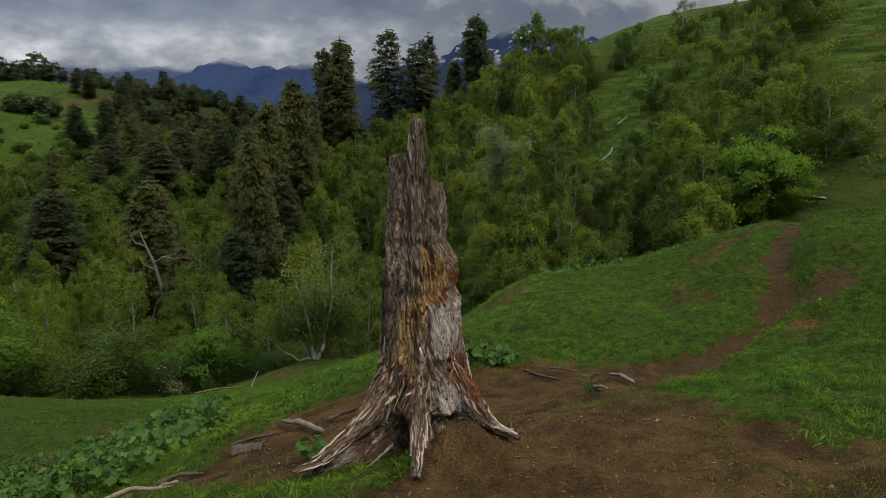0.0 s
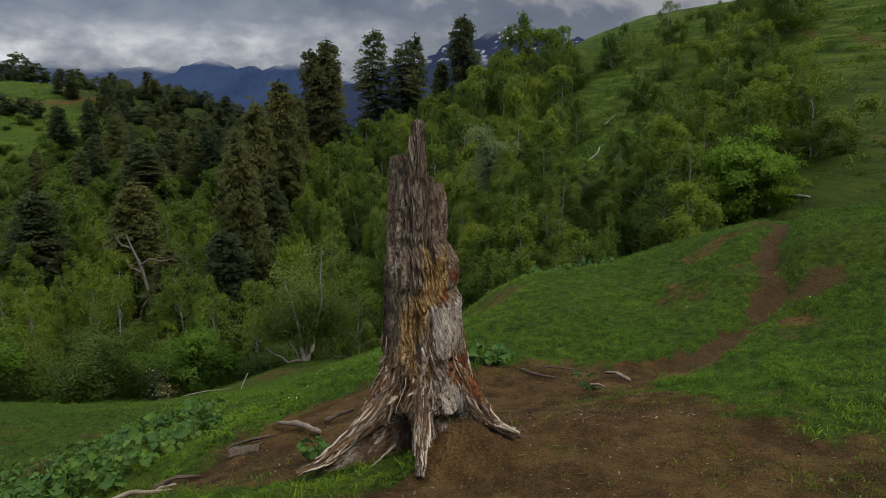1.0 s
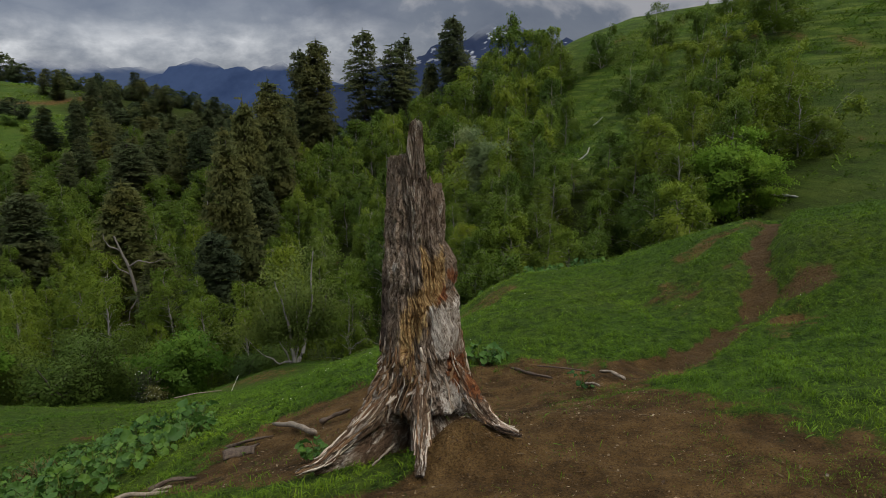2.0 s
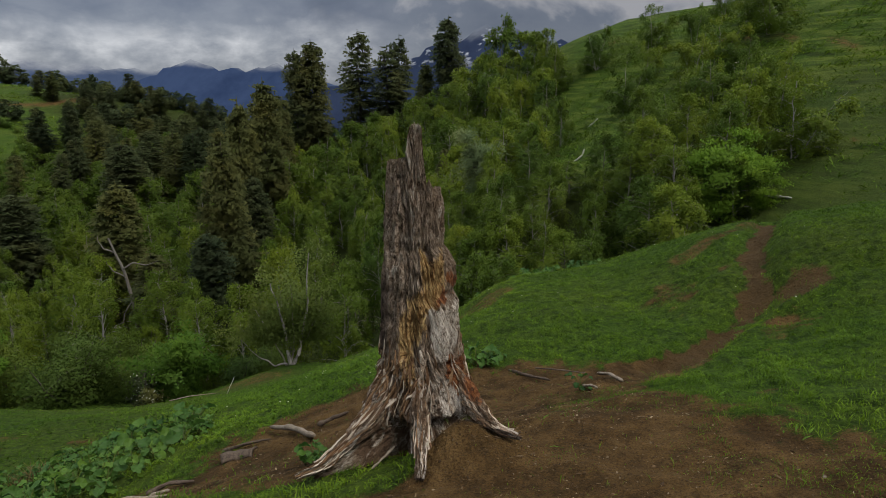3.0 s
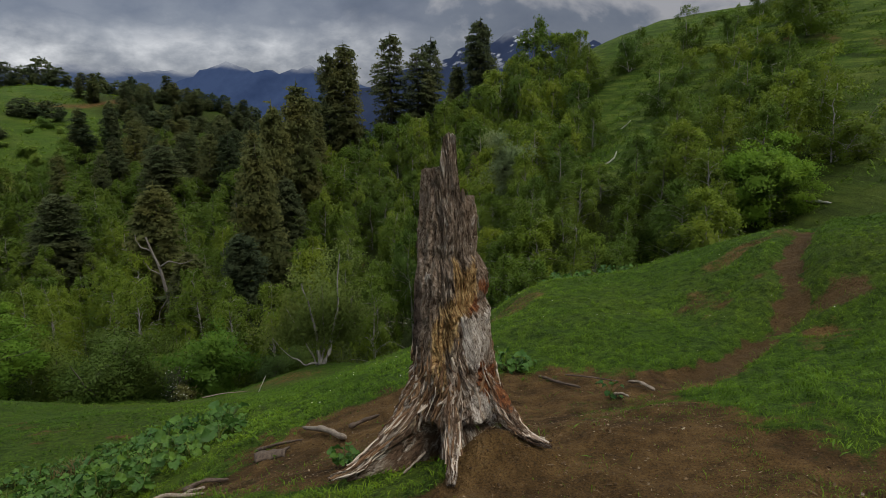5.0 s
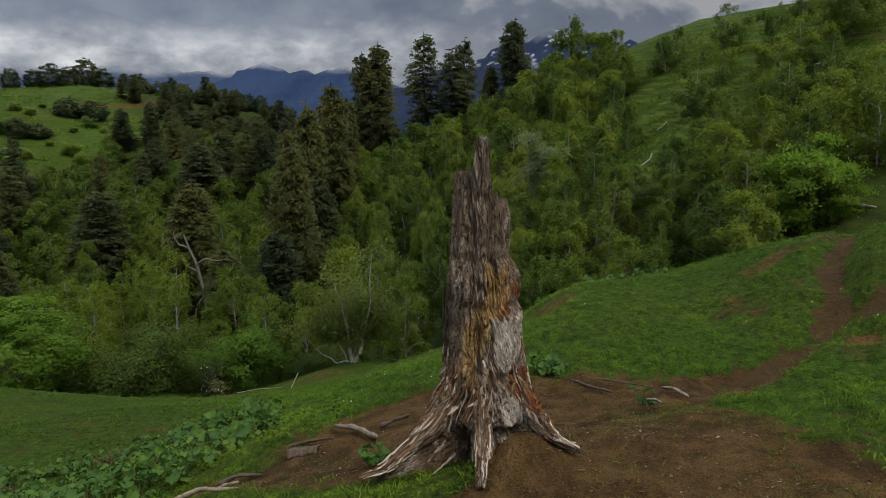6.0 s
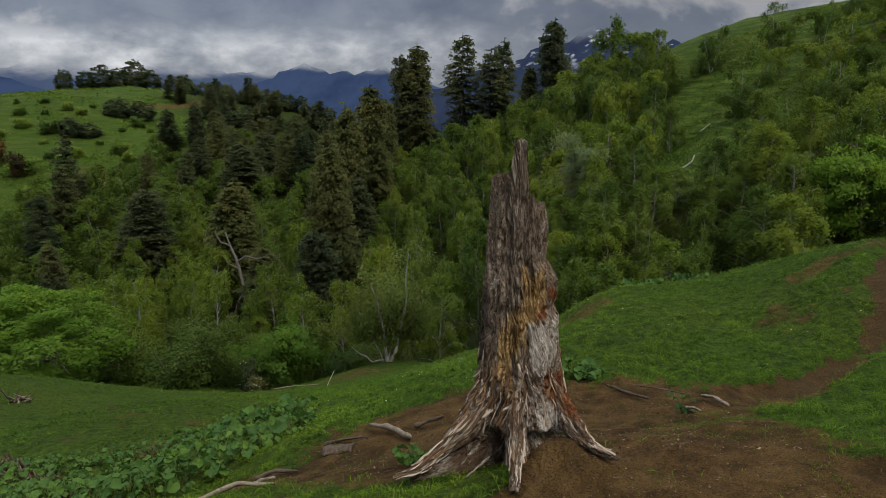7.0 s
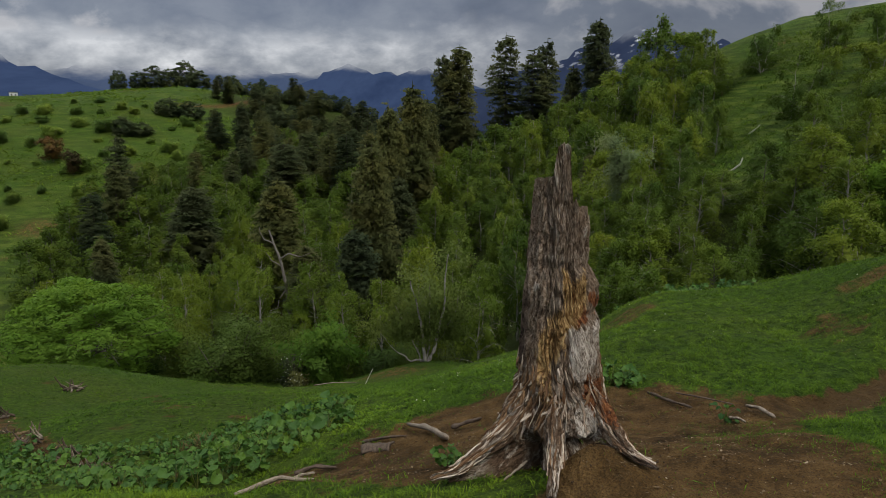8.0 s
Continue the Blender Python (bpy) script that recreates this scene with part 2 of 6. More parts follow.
def bare(x, y):
    """How bare the soil is, 0 grass to 1 earth."""
    x, y = np.asarray(x, float), np.asarray(y, float)
    ragged = (fbm(x * 1.3, y * 1.3, 0, 31, 5, 0.62) - 0.5) * 1.8
    crumb = (fbm(x * 5.5, y * 5.5, 0, 33, 3, 0.6) - 0.5) * 1.1
    plot = fade(-0.75, 0.50, inside(BARE_PLOT, x, y) + ragged * 0.8 + crumb)
    plot = plot * (1 - 0.95 * fade(0.0, 0.5, 1 - np.hypot((x + 0.5) / 0.62, (y + 0.75) / 0.55) + ragged * 0.4))
    main = 1 - fade(0.07, 0.32, line_distance(PATH_MAIN, x, y) - 0.26 * fade(4.6, 3.4, x) + 0.09 * fade(4.9, 6.0, x) + ragged * 0.46 + crumb * 0.34)
    side = (1 - fade(0.08, 0.45, line_distance(PATH_SIDE, x, y) + ragged * 0.6)) * 0.52
    cut = np.maximum(fade(0.0, 0.5, 0.75 - np.hypot((x - 6.1) / 0.85, (y - 4.2) / 0.6) + ragged * 1.0) * 0.7, fade(0.0, 0.4, 0.8 - np.hypot((x - 5.35) / 0.5, (y - 3.35) / 0.35) + ragged * 0.5))
    end = fade(0.0, 0.5, 1.0 - np.hypot((x - 1.5) / 1.0, (y - 8.6) / 1.5) + ragged * 0.35) * 0.52
    hollow = fade(0.0, 0.6, 1.0 - np.hypot((x + 8.6) / 2.8, (y - 26.5) / 2.6) + ragged * 0.5) * 0.5
    left_road = (1 - fade(0.9, 2.0, line_distance(((-190, 132), (-138, 139.5), (-125.5, 141.5), (-110.5, 143), (-102, 152), (-95.5, 167), (-90, 176)), x, y))) * 0.7
    right_road = 0.75 * (1 - fade(0.4, 1.2, line_distance(((32.5, 64), (34.1, 61), (35.9, 56.6), (37.3, 51), (40, 44)), x, y) + ragged * 0.5)) * 0.75
    scar = np.maximum(fade(0.0, 0.4, 1 - np.hypot((x + 88) / 9, (y - 90) / 6) + ragged * 0.6), fade(0.0, 0.5, 1 - np.hypot((x + 82) / 9, (y - 112) / 7) + ragged * 0.6)) * 0.5
    trash = (1 - fade(0.12, 0.42, line_distance(((-16.5, 10), (-10.2, 4.7), (-7.7, 3.3), (-6.2, 1.9), (-5.4, 2.6)), x, y) + ragged * 0.3)) * 0.75
    speck = fade(0.70, 0.78, fbm(x * 0.9, y * 0.9, 0, 77, 4)) * 0.5
    return np.clip(np.maximum.reduce([plot, main, side, cut, end, hollow, speck, left_road, right_road, scar, trash]), 0, 1)


def trodden(x, y):
    """Where feet have packed the damp earth of the path."""
    return np.maximum(1 - fade(0.25, 0.6, line_distance(PATH_MAIN, x, y)), fade(0.2, 0.6, 1 - np.hypot((x - 6.25) / 1.2, (y - 4.2) / 0.9))) * fade(2.6, 3.8, x)


def ground_height(x, y):
    x, y = np.atleast_1d(np.asarray(x, float)), np.atleast_1d(np.asarray(y, float))
    w = fade(-15, -11, x) * (1 - fade(8.5, 11.5, x)) * fade(-9, -6, y) * (1 - fade(13, 17, y))
    z = w * table_height(NEAR_X, NEAR_Y, NEAR_TABLE, x, y) + (1 - w) * table_height(FAR_X, FAR_Y, FAR_TABLE, x, y)
    for kx, ky, kh, kr in KNOLLS:
        z = z + kh * np.exp(-((x - kx) ** 2 + (y - ky) ** 2) / kr ** 2)
    # the land falls away to the wide valley beyond
    d = np.maximum(np.maximum(np.abs(x + 90) - 210, np.maximum(y - 290, -60 - y)), 0)
    z = z * (1 - fade(0, 600, d)) + (-170) * fade(0, 600, d)
    r = np.hypot(x, y)
    z = z + (fbm(x * 0.045, y * 0.045, 0, 5, 3) - 0.5) * 3.2 * fade(25, 90, r)
    z = z + (fbm(x * 0.35, y * 0.35, 0, 8, 3) - 0.5) * (0.10 + 0.5 * fade(12, 45, r))
    near = 1 - fade(14, 30, r)
    z = z + (fbm(x * 2.6, y * 2.6, 0, 12, 4) - 0.5) * 0.15 * near
    b = (1 - fade(0.12, 0.5, line_distance(PATH_MAIN, x, y))) * fade(2.2, 3.6, x)
    z = z - 0.19 * b - 0.16 * np.exp(-((x - 5.4) / 0.42) ** 2 - ((y - 3.35) / 0.3) ** 2) - 0.12 * np.exp(-((x - 5.95) / 0.6) ** 2 - ((y - 4.15) / 0.3) ** 2)
    return z


def ground_z(x, y):
    return float(ground_height([x], [y])[0])


# ---- material tools ----
def material(name, rough=0.8, spec=0.3):
    m = bpy.data.materials.new(name)
    m.use_nodes = True
    b = m.node_tree.nodes["Principled BSDF"]
    b.inputs["Roughness"].default_value = rough
    b.inputs["Specular IOR Level"].default_value = spec
    return m, m.node_tree, b


def tex_noise(nt, scale, detail=5, rough=0.55, vec=None, dist=0.0):
    n = nt.nodes.new("ShaderNodeTexNoise")
    n.inputs["Scale"].default_value = scale
    n.inputs["Detail"].default_value = detail
    n.inputs["Roughness"].default_value = rough
    n.inputs["Distortion"].default_value = dist
    if vec:
        nt.links.new(vec, n.inputs["Vector"])
    return n.outputs["Fac"]


def ramp_of(nt, fac, stops):
    r = nt.nodes.new("ShaderNodeValToRGB")
    els = r.color_ramp.elements
    while len(els) < len(stops):
        els.new(0.5)
    for el, (p, c) in zip(els, stops):
        el.position = p
        el.color = (*c, 1) if len(c) == 3 else c
    nt.links.new(fac, r.inputs[0])
    return r.outputs[0]


def mix_col(nt, fac, a, b, blend="MIX"):
    n = nt.nodes.new("ShaderNodeMix")
    n.data_type, n.blend_type = "RGBA", blend
    for key, v in (("Factor", fac), ("A", a), ("B", b)):
        if isinstance(v, (int, float)):
            n.inputs[key].default_value = v
        elif isinstance(v, tuple):
            n.inputs[key].default_value = (*v, 1)
        else:
            nt.links.new(v, n.inputs[key])
    return n.outputs["Result"]


def maths(nt, op, a, b):
    n = nt.nodes.new("ShaderNodeMath")
    n.operation = op
    for i, v in enumerate((a, b)):
        if isinstance(v, (int, float)):
            n.inputs[i].default_value = v
        else:
            nt.links.new(v, n.inputs[i])
    return n.outputs[0]


def bump_of(nt, bsdf, height, strength=0.5, dist=0.02):
    n = nt.nodes.new("ShaderNodeBump")
    n.inputs["Strength"].default_value, n.inputs["Distance"].default_value = strength, dist
    nt.links.new(height, n.inputs["Height"])
    nt.links.new(n.outputs[0], bsdf.inputs["Normal"])


def attr(nt, name):
    n = nt.nodes.new("ShaderNodeAttribute")
    n.attribute_name = name
    return n.outputs["Fac"]


def position(nt):
    return nt.nodes.new("ShaderNodeNewGeometry").outputs["Position"]


# light and dark tufts of turf, painted shade between; shared by sod and blades
CLUMPS = ((0.38, (0.58, 0.66, 0.54)), (0.50, (1.09, 1.12, 1.04)), (0.62, (1.50, 1.48, 1.12)))


def ground_material():
    m, nt, b = material("turf_and_earth", 0.95, 0.12)
    p = position(nt)
    fine, mid, wide = tex_noise(nt, 38, 6, 0.65, p), tex_noise(nt, 3.2, 6, 0.6, p), tex_noise(nt, 0.16, 5, 0.6, p)
    grass = ramp_of(nt, fine, ((0.28, (0.010, 0.022, 0.002)), (0.5, (0.034, 0.068, 0.005)), (0.72, (0.082, 0.138, 0.012))))
    tuft = tex_noise(nt, 1.1, 7, 0.68, p)
    grass = mix_col(nt, ramp_of(nt, tuft, ((0.40, (0.5, 0.5, 0.5)), (0.52, (0, 0, 0)))), grass, (0.024, 0.042, 0.005))
    grass = mix_col(nt, ramp_of(nt, mid, ((0.45, (0, 0, 0)), (0.7, (0.5, 0.5, 0.5)))), grass, (0.055, 0.094, 0.010))
    grass = mix_col(nt, ramp_of(nt, wide, ((0.42, (0, 0, 0)), (0.66, (0.6, 0.6, 0.6)))), grass, (0.060, 0.074, 0.012))
    clump = ramp_of(nt, tex_noise(nt, 7.5, 5, 0.68, p), CLUMPS)
    grass = mix_col(nt, 1.0, grass, clump, "MULTIPLY")
    lev = nt.nodes.new("ShaderNodeMapping")
    lev.inputs["Scale"].default_value = (0.22, 0.22, 2.4)
    nt.links.new(p, lev.inputs[0])
    tread = tex_noise(nt, 1.0, 5, 0.62, lev.outputs[0])
    far_off = nt.nodes.new("ShaderNodeSeparateXYZ")
    nt.links.new(p, far_off.inputs[0])
    slope = nt.nodes.new("ShaderNodeMapRange")
    nt.links.new(far_off.outputs[1], slope.inputs[0])
    slope.inputs[1].default_value, slope.inputs[2].default_value = 20, 32
    smooth = nt.nodes.new("ShaderNodeMapRange")
    nt.links.new(far_off.outputs[1], smooth.inputs[0])
    smooth.inputs[1].default_value, smooth.inputs[2].default_value = 70, 100
    smooth.inputs[3].default_value, smooth.inputs[4].default_value = 1.0, 0.45
    dark_band = maths(nt, "MULTIPLY", ramp_of(nt, tread, ((0.36, (0.8, 0.8, 0.8)), (0.47, (0, 0, 0)))), maths(nt, "MULTIPLY", slope.outputs[0], smooth.outputs[0]))
    pale_band = maths(nt, "MULTIPLY", ramp_of(nt, tread, ((0.50, (0, 0, 0)), (0.62, (0.75, 0.75, 0.75)))), maths(nt, "MULTIPLY", slope.outputs[0], smooth.outputs[0]))
    # thin tree shade of the hillside put into its grass colour
    grass = mix_col(nt, maths(nt, "MULTIPLY", slope.outputs[0], 0.12), grass, (0.030, 0.047, 0.006))
    grass = mix_col(nt, dark_band, grass, (0.020, 0.032, 0.005))
    grass = mix_col(nt, pale_band, grass, (0.105, 0.135, 0.020))
    # darker ground colour under the trees; on the hill foot it paints shade
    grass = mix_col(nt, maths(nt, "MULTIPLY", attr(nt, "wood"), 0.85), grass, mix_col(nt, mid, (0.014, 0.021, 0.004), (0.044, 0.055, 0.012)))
    speck = tex_noise(nt, 95, 3, 0.7, p)
    soil = ramp_of(nt, mid, ((0.34, (0.036, 0.0185, 0.006)), (0.49, (0.092, 0.050, 0.016)), (0.66, (0.165, 0.096, 0.035))))
    soil = mix_col(nt, ramp_of(nt, fine, ((0.3, (0, 0, 0)), (0.8, (0.6, 0.6, 0.6)))), soil, (0.158, 0.099, 0.035))
    crumbs = ramp_of(nt, tex_noise(nt, 62, 4, 0.7, p), ((0.36, (0.52, 0.48, 0.45)), (0.50, (1, 1, 1)), (0.66, (1.30, 1.25, 1.15))))
    soil = mix_col(nt, 1.0, soil, crumbs, "MULTIPLY")
    moist = ramp_of(nt, tex_noise(nt, 1.3, 5, 0.6, p), ((0.38, (0.58, 0.56, 0.54)), (0.56, (1, 1, 1))))
    soil = mix_col(nt, 1.0, soil, moist, "MULTIPLY")
    soil = mix_col(nt, maths(nt, "MULTIPLY", attr(nt, "trod"), 0.75), soil, mix_col(nt, fine, (0.034, 0.020, 0.008), (0.120, 0.074, 0.030)))
    soil = mix_col(nt, ramp_of(nt, speck, ((0.64, (0, 0, 0)), (0.76, (0.8, 0.8, 0.8)))), soil, (0.19, 0.145, 0.10))
    edge = maths(nt, "ADD", attr(nt, "bare"), maths(nt, "MULTIPLY", maths(nt, "SUBTRACT", maths(nt, "ADD", fine, mid), 1.0), 0.9))
    f = ramp_of(nt, edge, ((0.36, (0, 0, 0)), (0.62, (1, 1, 1))))
    col = mix_col(nt, f, grass, soil)
    nt.links.new(col, b.inputs["Base Color"])
    lump = tex_noise(nt, 13, 5, 0.66, p)
    h = maths(nt, "ADD", maths(nt, "ADD", maths(nt, "MULTIPLY", tuft, 5.0), maths(nt, "MULTIPLY", lump, 2.6)), maths(nt, "ADD", fine, maths(nt, "MULTIPLY", mid, 1.5)))
    bump_of(nt, b, h, 1.0, 0.05)
    return m


def leaf_material(name, low, high, through=0.35, rough=0.55, tufts=False):
    """Leaves: colour varies from leaf to leaf and tree to tree, and some light comes through."""
    m, nt, b = material(name, rough, 0.12)
    geo = nt.nodes.new("ShaderNodeNewGeometry")
    info = nt.nodes.new("ShaderNodeObjectInfo")
    n = tex_noise(nt, 0.8, 3, 0.6, geo.outputs["Position"])
    v = maths(nt, "ADD", maths(nt, "MULTIPLY", geo.outputs["Random Per Island"], 0.14), maths(nt, "MULTIPLY", n, 0.86))
    c = ramp_of(nt, v, ((0.2, low), (0.8, high)))
    tint = ramp_of(nt, info.outputs["Random"], ((0.0, (0.58, 0.66, 0.74)), (0.5, (1, 1, 1)), (1.0, (1.34, 1.22, 0.95))))
    c = mix_col(nt, 1.0, c, tint, "MULTIPLY")
    stand_tint = ramp_of(nt, tex_noise(nt, 0.16, 3, 0.6, geo.outputs["Position"]), ((0.35, (0.78, 0.84, 0.80)), (0.5, (1, 1, 1)), (0.65, (1.22, 1.10, 0.95))))
    c = mix_col(nt, 1.0, c, stand_tint, "MULTIPLY")
    if tufts:
        c = mix_col(nt, 1.0, c, ramp_of(nt, tex_noise(nt, 7.5, 5, 0.68, geo.outputs["Position"]), CLUMPS), "MULTIPLY")
    nt.links.new(c, b.inputs["Base Color"])
    tr = nt.nodes.new("ShaderNodeBsdfTranslucent")
    nt.links.new(c, tr.inputs["Color"])
    mx = nt.nodes.new("ShaderNodeMixShader")
    mx.inputs[0].default_value = through
    nt.links.new(b.outputs[0], mx.inputs[1])
    nt.links.new(tr.outputs[0], mx.inputs[2])
    nt.links.new(mx.outputs[0], nt.nodes["Material Output"].inputs["Surface"])
    return m


def bark_material(name, dark, pale, scale=6.0):
    m, nt, b = material(name, 0.9, 0.2)
    mp = nt.nodes.new("ShaderNodeMapping")
    mp.inputs["Scale"].default_value = (1, 1, 0.25)
    nt.links.new(position(nt), mp.inputs[0])
    n = tex_noise(nt, scale, 6, 0.65, mp.outputs[0])
    nt.links.new(ramp_of(nt, n, ((0.3, dark), (0.7, pale))), b.inputs["Base Color"])
    bump_of(nt, b, n, 0.6, 0.03)
    return m


M_GROUND = ground_material()
M_BIRCH = leaf_material("birch_leaves", (0.075, 0.122, 0.012), (0.144, 0.203, 0.026), 0.44)
M_MAPLE = leaf_material("maple_leaves", (0.070, 0.148, 0.014), (0.178, 0.300, 0.036), 0.5)
M_WILLOW = leaf_material("grey_leaves", (0.105, 0.145, 0.034), (0.190, 0.240, 0.066), 0.5)
M_FIR = leaf_material("fir_needles", (0.070, 0.085, 0.036), (0.108, 0.124, 0.051), 0.5, 0.9)
M_BUSH = leaf_material("bush_leaves", (0.056, 0.094, 0.015), (0.104, 0.152, 0.028), 0.4)
M_SHRUB = leaf_material("shrub_leaves", (0.125, 0.195, 0.036), (0.190, 0.275, 0.058), 0.7)
M_PINE = leaf_material("pine_needles", (0.050, 0.068, 0.030), (0.092, 0.115, 0.046), 0.35, 0.8)
M_BARK = bark_material("grey_bark", (0.05, 0.042, 0.034), (0.16, 0.14, 0.12))
M_WHITE_BARK = bark_material("pale_birch_bark", (0.10, 0.088, 0.075), (0.36, 0.335, 0.30))

# ---- ground ----
# where the woods stand
LEFT_SLOPE = ((-82, 84), (-66, 62), (-46, 53), (-30, 58), (-28, 76), (-34, 100), (-56, 116), (-74, 108))
LEFT_WOOD = ((-60, 55), (-45, 44), (-28, 40), (-14, 38), (-2, 40), (2, 48), (-2, 70), (-25, 75), (-50, 85))
MID_WOOD = ((-30, 74), (-4, 55), (4, 52), (8, 60), (14, 84), (10, 112), (-14, 116), (-28, 100))
RIGHT_HOLLOW = ((0, 33), (5, 30), (13, 29), (20, 31), (19, 40), (10, 46), (4, 50), (0, 44))
FAR_WOOD = ((-62, 88), (-30, 80), (-20, 100), (-25, 150), (-60, 160), (-75, 120))
FAR_HILL = ((-140, 100), (-96, 86), (-66, 98), (-70, 132), (-92, 150), (-128, 146))
FIR_RIDGE = ((-100, 172), (-70, 150), (-46, 112), (-34, 118), (-22, 140), (-20, 170), (-55, 188), (-92, 192))
HILL_FOOT = ((12, 20), (24, 18), (34, 28), (38, 40), (32, 47), (20, 44), (13, 32))
RIGHT_SLOPE = ((5, 50), (11, 49), (15, 60), (19, 80), (14, 104), (5, 96), (3, 70))
RIGHT_GROUP = ((17, 36), (22, 35), (29, 44), (27, 50), (20, 46))
HILL_TOP = ((24, 62), (31, 56), (40, 62), (38, 72), (27, 72))


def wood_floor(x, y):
    """Darker ground under the trees, and at half strength shade painted on the hill foot, 0 to 1."""
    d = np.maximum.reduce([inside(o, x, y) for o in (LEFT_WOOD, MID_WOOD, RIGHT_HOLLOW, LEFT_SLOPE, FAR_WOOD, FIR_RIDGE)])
    shaded_foot = inside(HILL_FOOT, x, y)
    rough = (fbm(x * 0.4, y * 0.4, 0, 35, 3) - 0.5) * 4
    return np.maximum(fade(-2.5, 1.5, d + rough), 0.5 * fade(-2.5, 2.0, shaded_foot + rough))


def axis(lo, hi, fine_lo, fine_hi, step, growth, cap=70.0):
    mid = np.arange(fine_lo, fine_hi + step / 2, step)
    def run(start, end, sign):
        out, s, p = [], step, start
        while (p - end) * sign < 0:
            s = min(s * growth, cap)
            p += s * sign
            out.append(p)
        return out
    return np.array(run(fine_lo, lo, -1)[::-1] + mid.tolist() + run(fine_hi, hi, 1))


def build_ground():
    gx, gy = axis(-2600, 2600, -6.0, 8.0, 0.09, 1.055), axis(-900, 4200, -3.0, 8.5, 0.09, 1.05)
    X, Y = np.meshgrid(gx, gy, indexing="ij")
    x, y = X.ravel(), Y.ravel()
    z = ground_height(x, y)
    b = bare(x, y)
    z = z + (fbm(x * 7, y * 7, 0, 41, 3) - 0.5) * 0.05 * (np.hypot(x, y) < 14) - 0.035 * b * (np.hypot(x, y) < 16)
    me = quick_mesh("ground", np.stack([x, y, z], 1), grid_faces(len(gx), len(gy)), M_GROUND, True)
    point_attr(me, "bare", b)
    point_attr(me, "trod", trodden(x, y))
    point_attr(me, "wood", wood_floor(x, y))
    tagged(new("ground", me), "grassy mountain slope with worn brown earth", "ground", kind="structure")


build_ground()


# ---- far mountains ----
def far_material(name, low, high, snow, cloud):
    """Distant slopes whose glow paints the blue haze of the air before them."""
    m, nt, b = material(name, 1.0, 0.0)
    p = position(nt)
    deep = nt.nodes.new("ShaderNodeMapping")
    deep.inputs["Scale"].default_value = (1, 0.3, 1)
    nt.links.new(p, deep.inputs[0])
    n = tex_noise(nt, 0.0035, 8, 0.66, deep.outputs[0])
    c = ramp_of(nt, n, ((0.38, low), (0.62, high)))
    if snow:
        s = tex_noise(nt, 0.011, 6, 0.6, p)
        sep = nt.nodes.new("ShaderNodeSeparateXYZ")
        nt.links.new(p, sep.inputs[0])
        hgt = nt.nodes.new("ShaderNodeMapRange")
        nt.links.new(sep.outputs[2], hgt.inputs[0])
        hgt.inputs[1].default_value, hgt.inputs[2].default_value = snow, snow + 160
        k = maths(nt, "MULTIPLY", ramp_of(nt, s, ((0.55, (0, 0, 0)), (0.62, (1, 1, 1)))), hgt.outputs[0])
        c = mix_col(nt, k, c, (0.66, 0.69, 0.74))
    # cloud painted on the tops: the glow turns grey, then the slope fades out
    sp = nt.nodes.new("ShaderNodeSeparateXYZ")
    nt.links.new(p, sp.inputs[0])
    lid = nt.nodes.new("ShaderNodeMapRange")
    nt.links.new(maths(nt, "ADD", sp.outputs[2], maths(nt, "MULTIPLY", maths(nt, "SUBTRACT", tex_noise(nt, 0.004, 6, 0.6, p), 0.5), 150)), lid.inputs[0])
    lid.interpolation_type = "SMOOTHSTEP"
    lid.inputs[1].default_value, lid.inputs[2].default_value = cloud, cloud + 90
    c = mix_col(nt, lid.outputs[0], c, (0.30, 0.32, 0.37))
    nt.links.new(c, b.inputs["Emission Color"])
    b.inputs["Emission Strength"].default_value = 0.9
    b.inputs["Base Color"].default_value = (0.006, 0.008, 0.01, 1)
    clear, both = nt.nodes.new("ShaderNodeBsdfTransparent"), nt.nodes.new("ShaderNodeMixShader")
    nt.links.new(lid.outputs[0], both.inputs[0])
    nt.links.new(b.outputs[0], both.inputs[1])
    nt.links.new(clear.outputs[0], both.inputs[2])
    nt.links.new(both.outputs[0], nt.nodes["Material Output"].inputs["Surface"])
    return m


def range_mesh(name, label, dist, peaks, base, mat, seed, a0=-75, a1=60):
    """A mountain range on an arc: peaks are (bearing in degrees, height, half width in degrees)."""
    ang = np.radians(np.linspace(a0, a1, 260))
    v = np.linspace(0, 1, 26)
    A, V = np.meshgrid(ang, v, indexing="ij")
    deg = np.degrees(A)
    crest = np.zeros_like(A)
    for pb, ph, pw in peaks:
        crest = np.maximum(crest, ph * np.clip(1 - np.abs(deg - pb) / pw, 0, 1) ** 0.9)
    rough = fbm(deg * 0.7, V * 3.0, 0, seed, 6, 0.5) - 0.5
    h = (base + crest * (1 + 0.38 * rough)) * V - 200 * (1 - V)
    r = dist + 900 * (V - 1) + rough * 160
    x, y = r * np.sin(A), r * np.cos(A)
    me = quick_mesh(name, np.stack([x.ravel(), y.ravel(), h.ravel()], 1), grid_faces(len(ang), len(v)), mat, True)
    return tagged(new(name, me), label, "mountains", kind="structure")


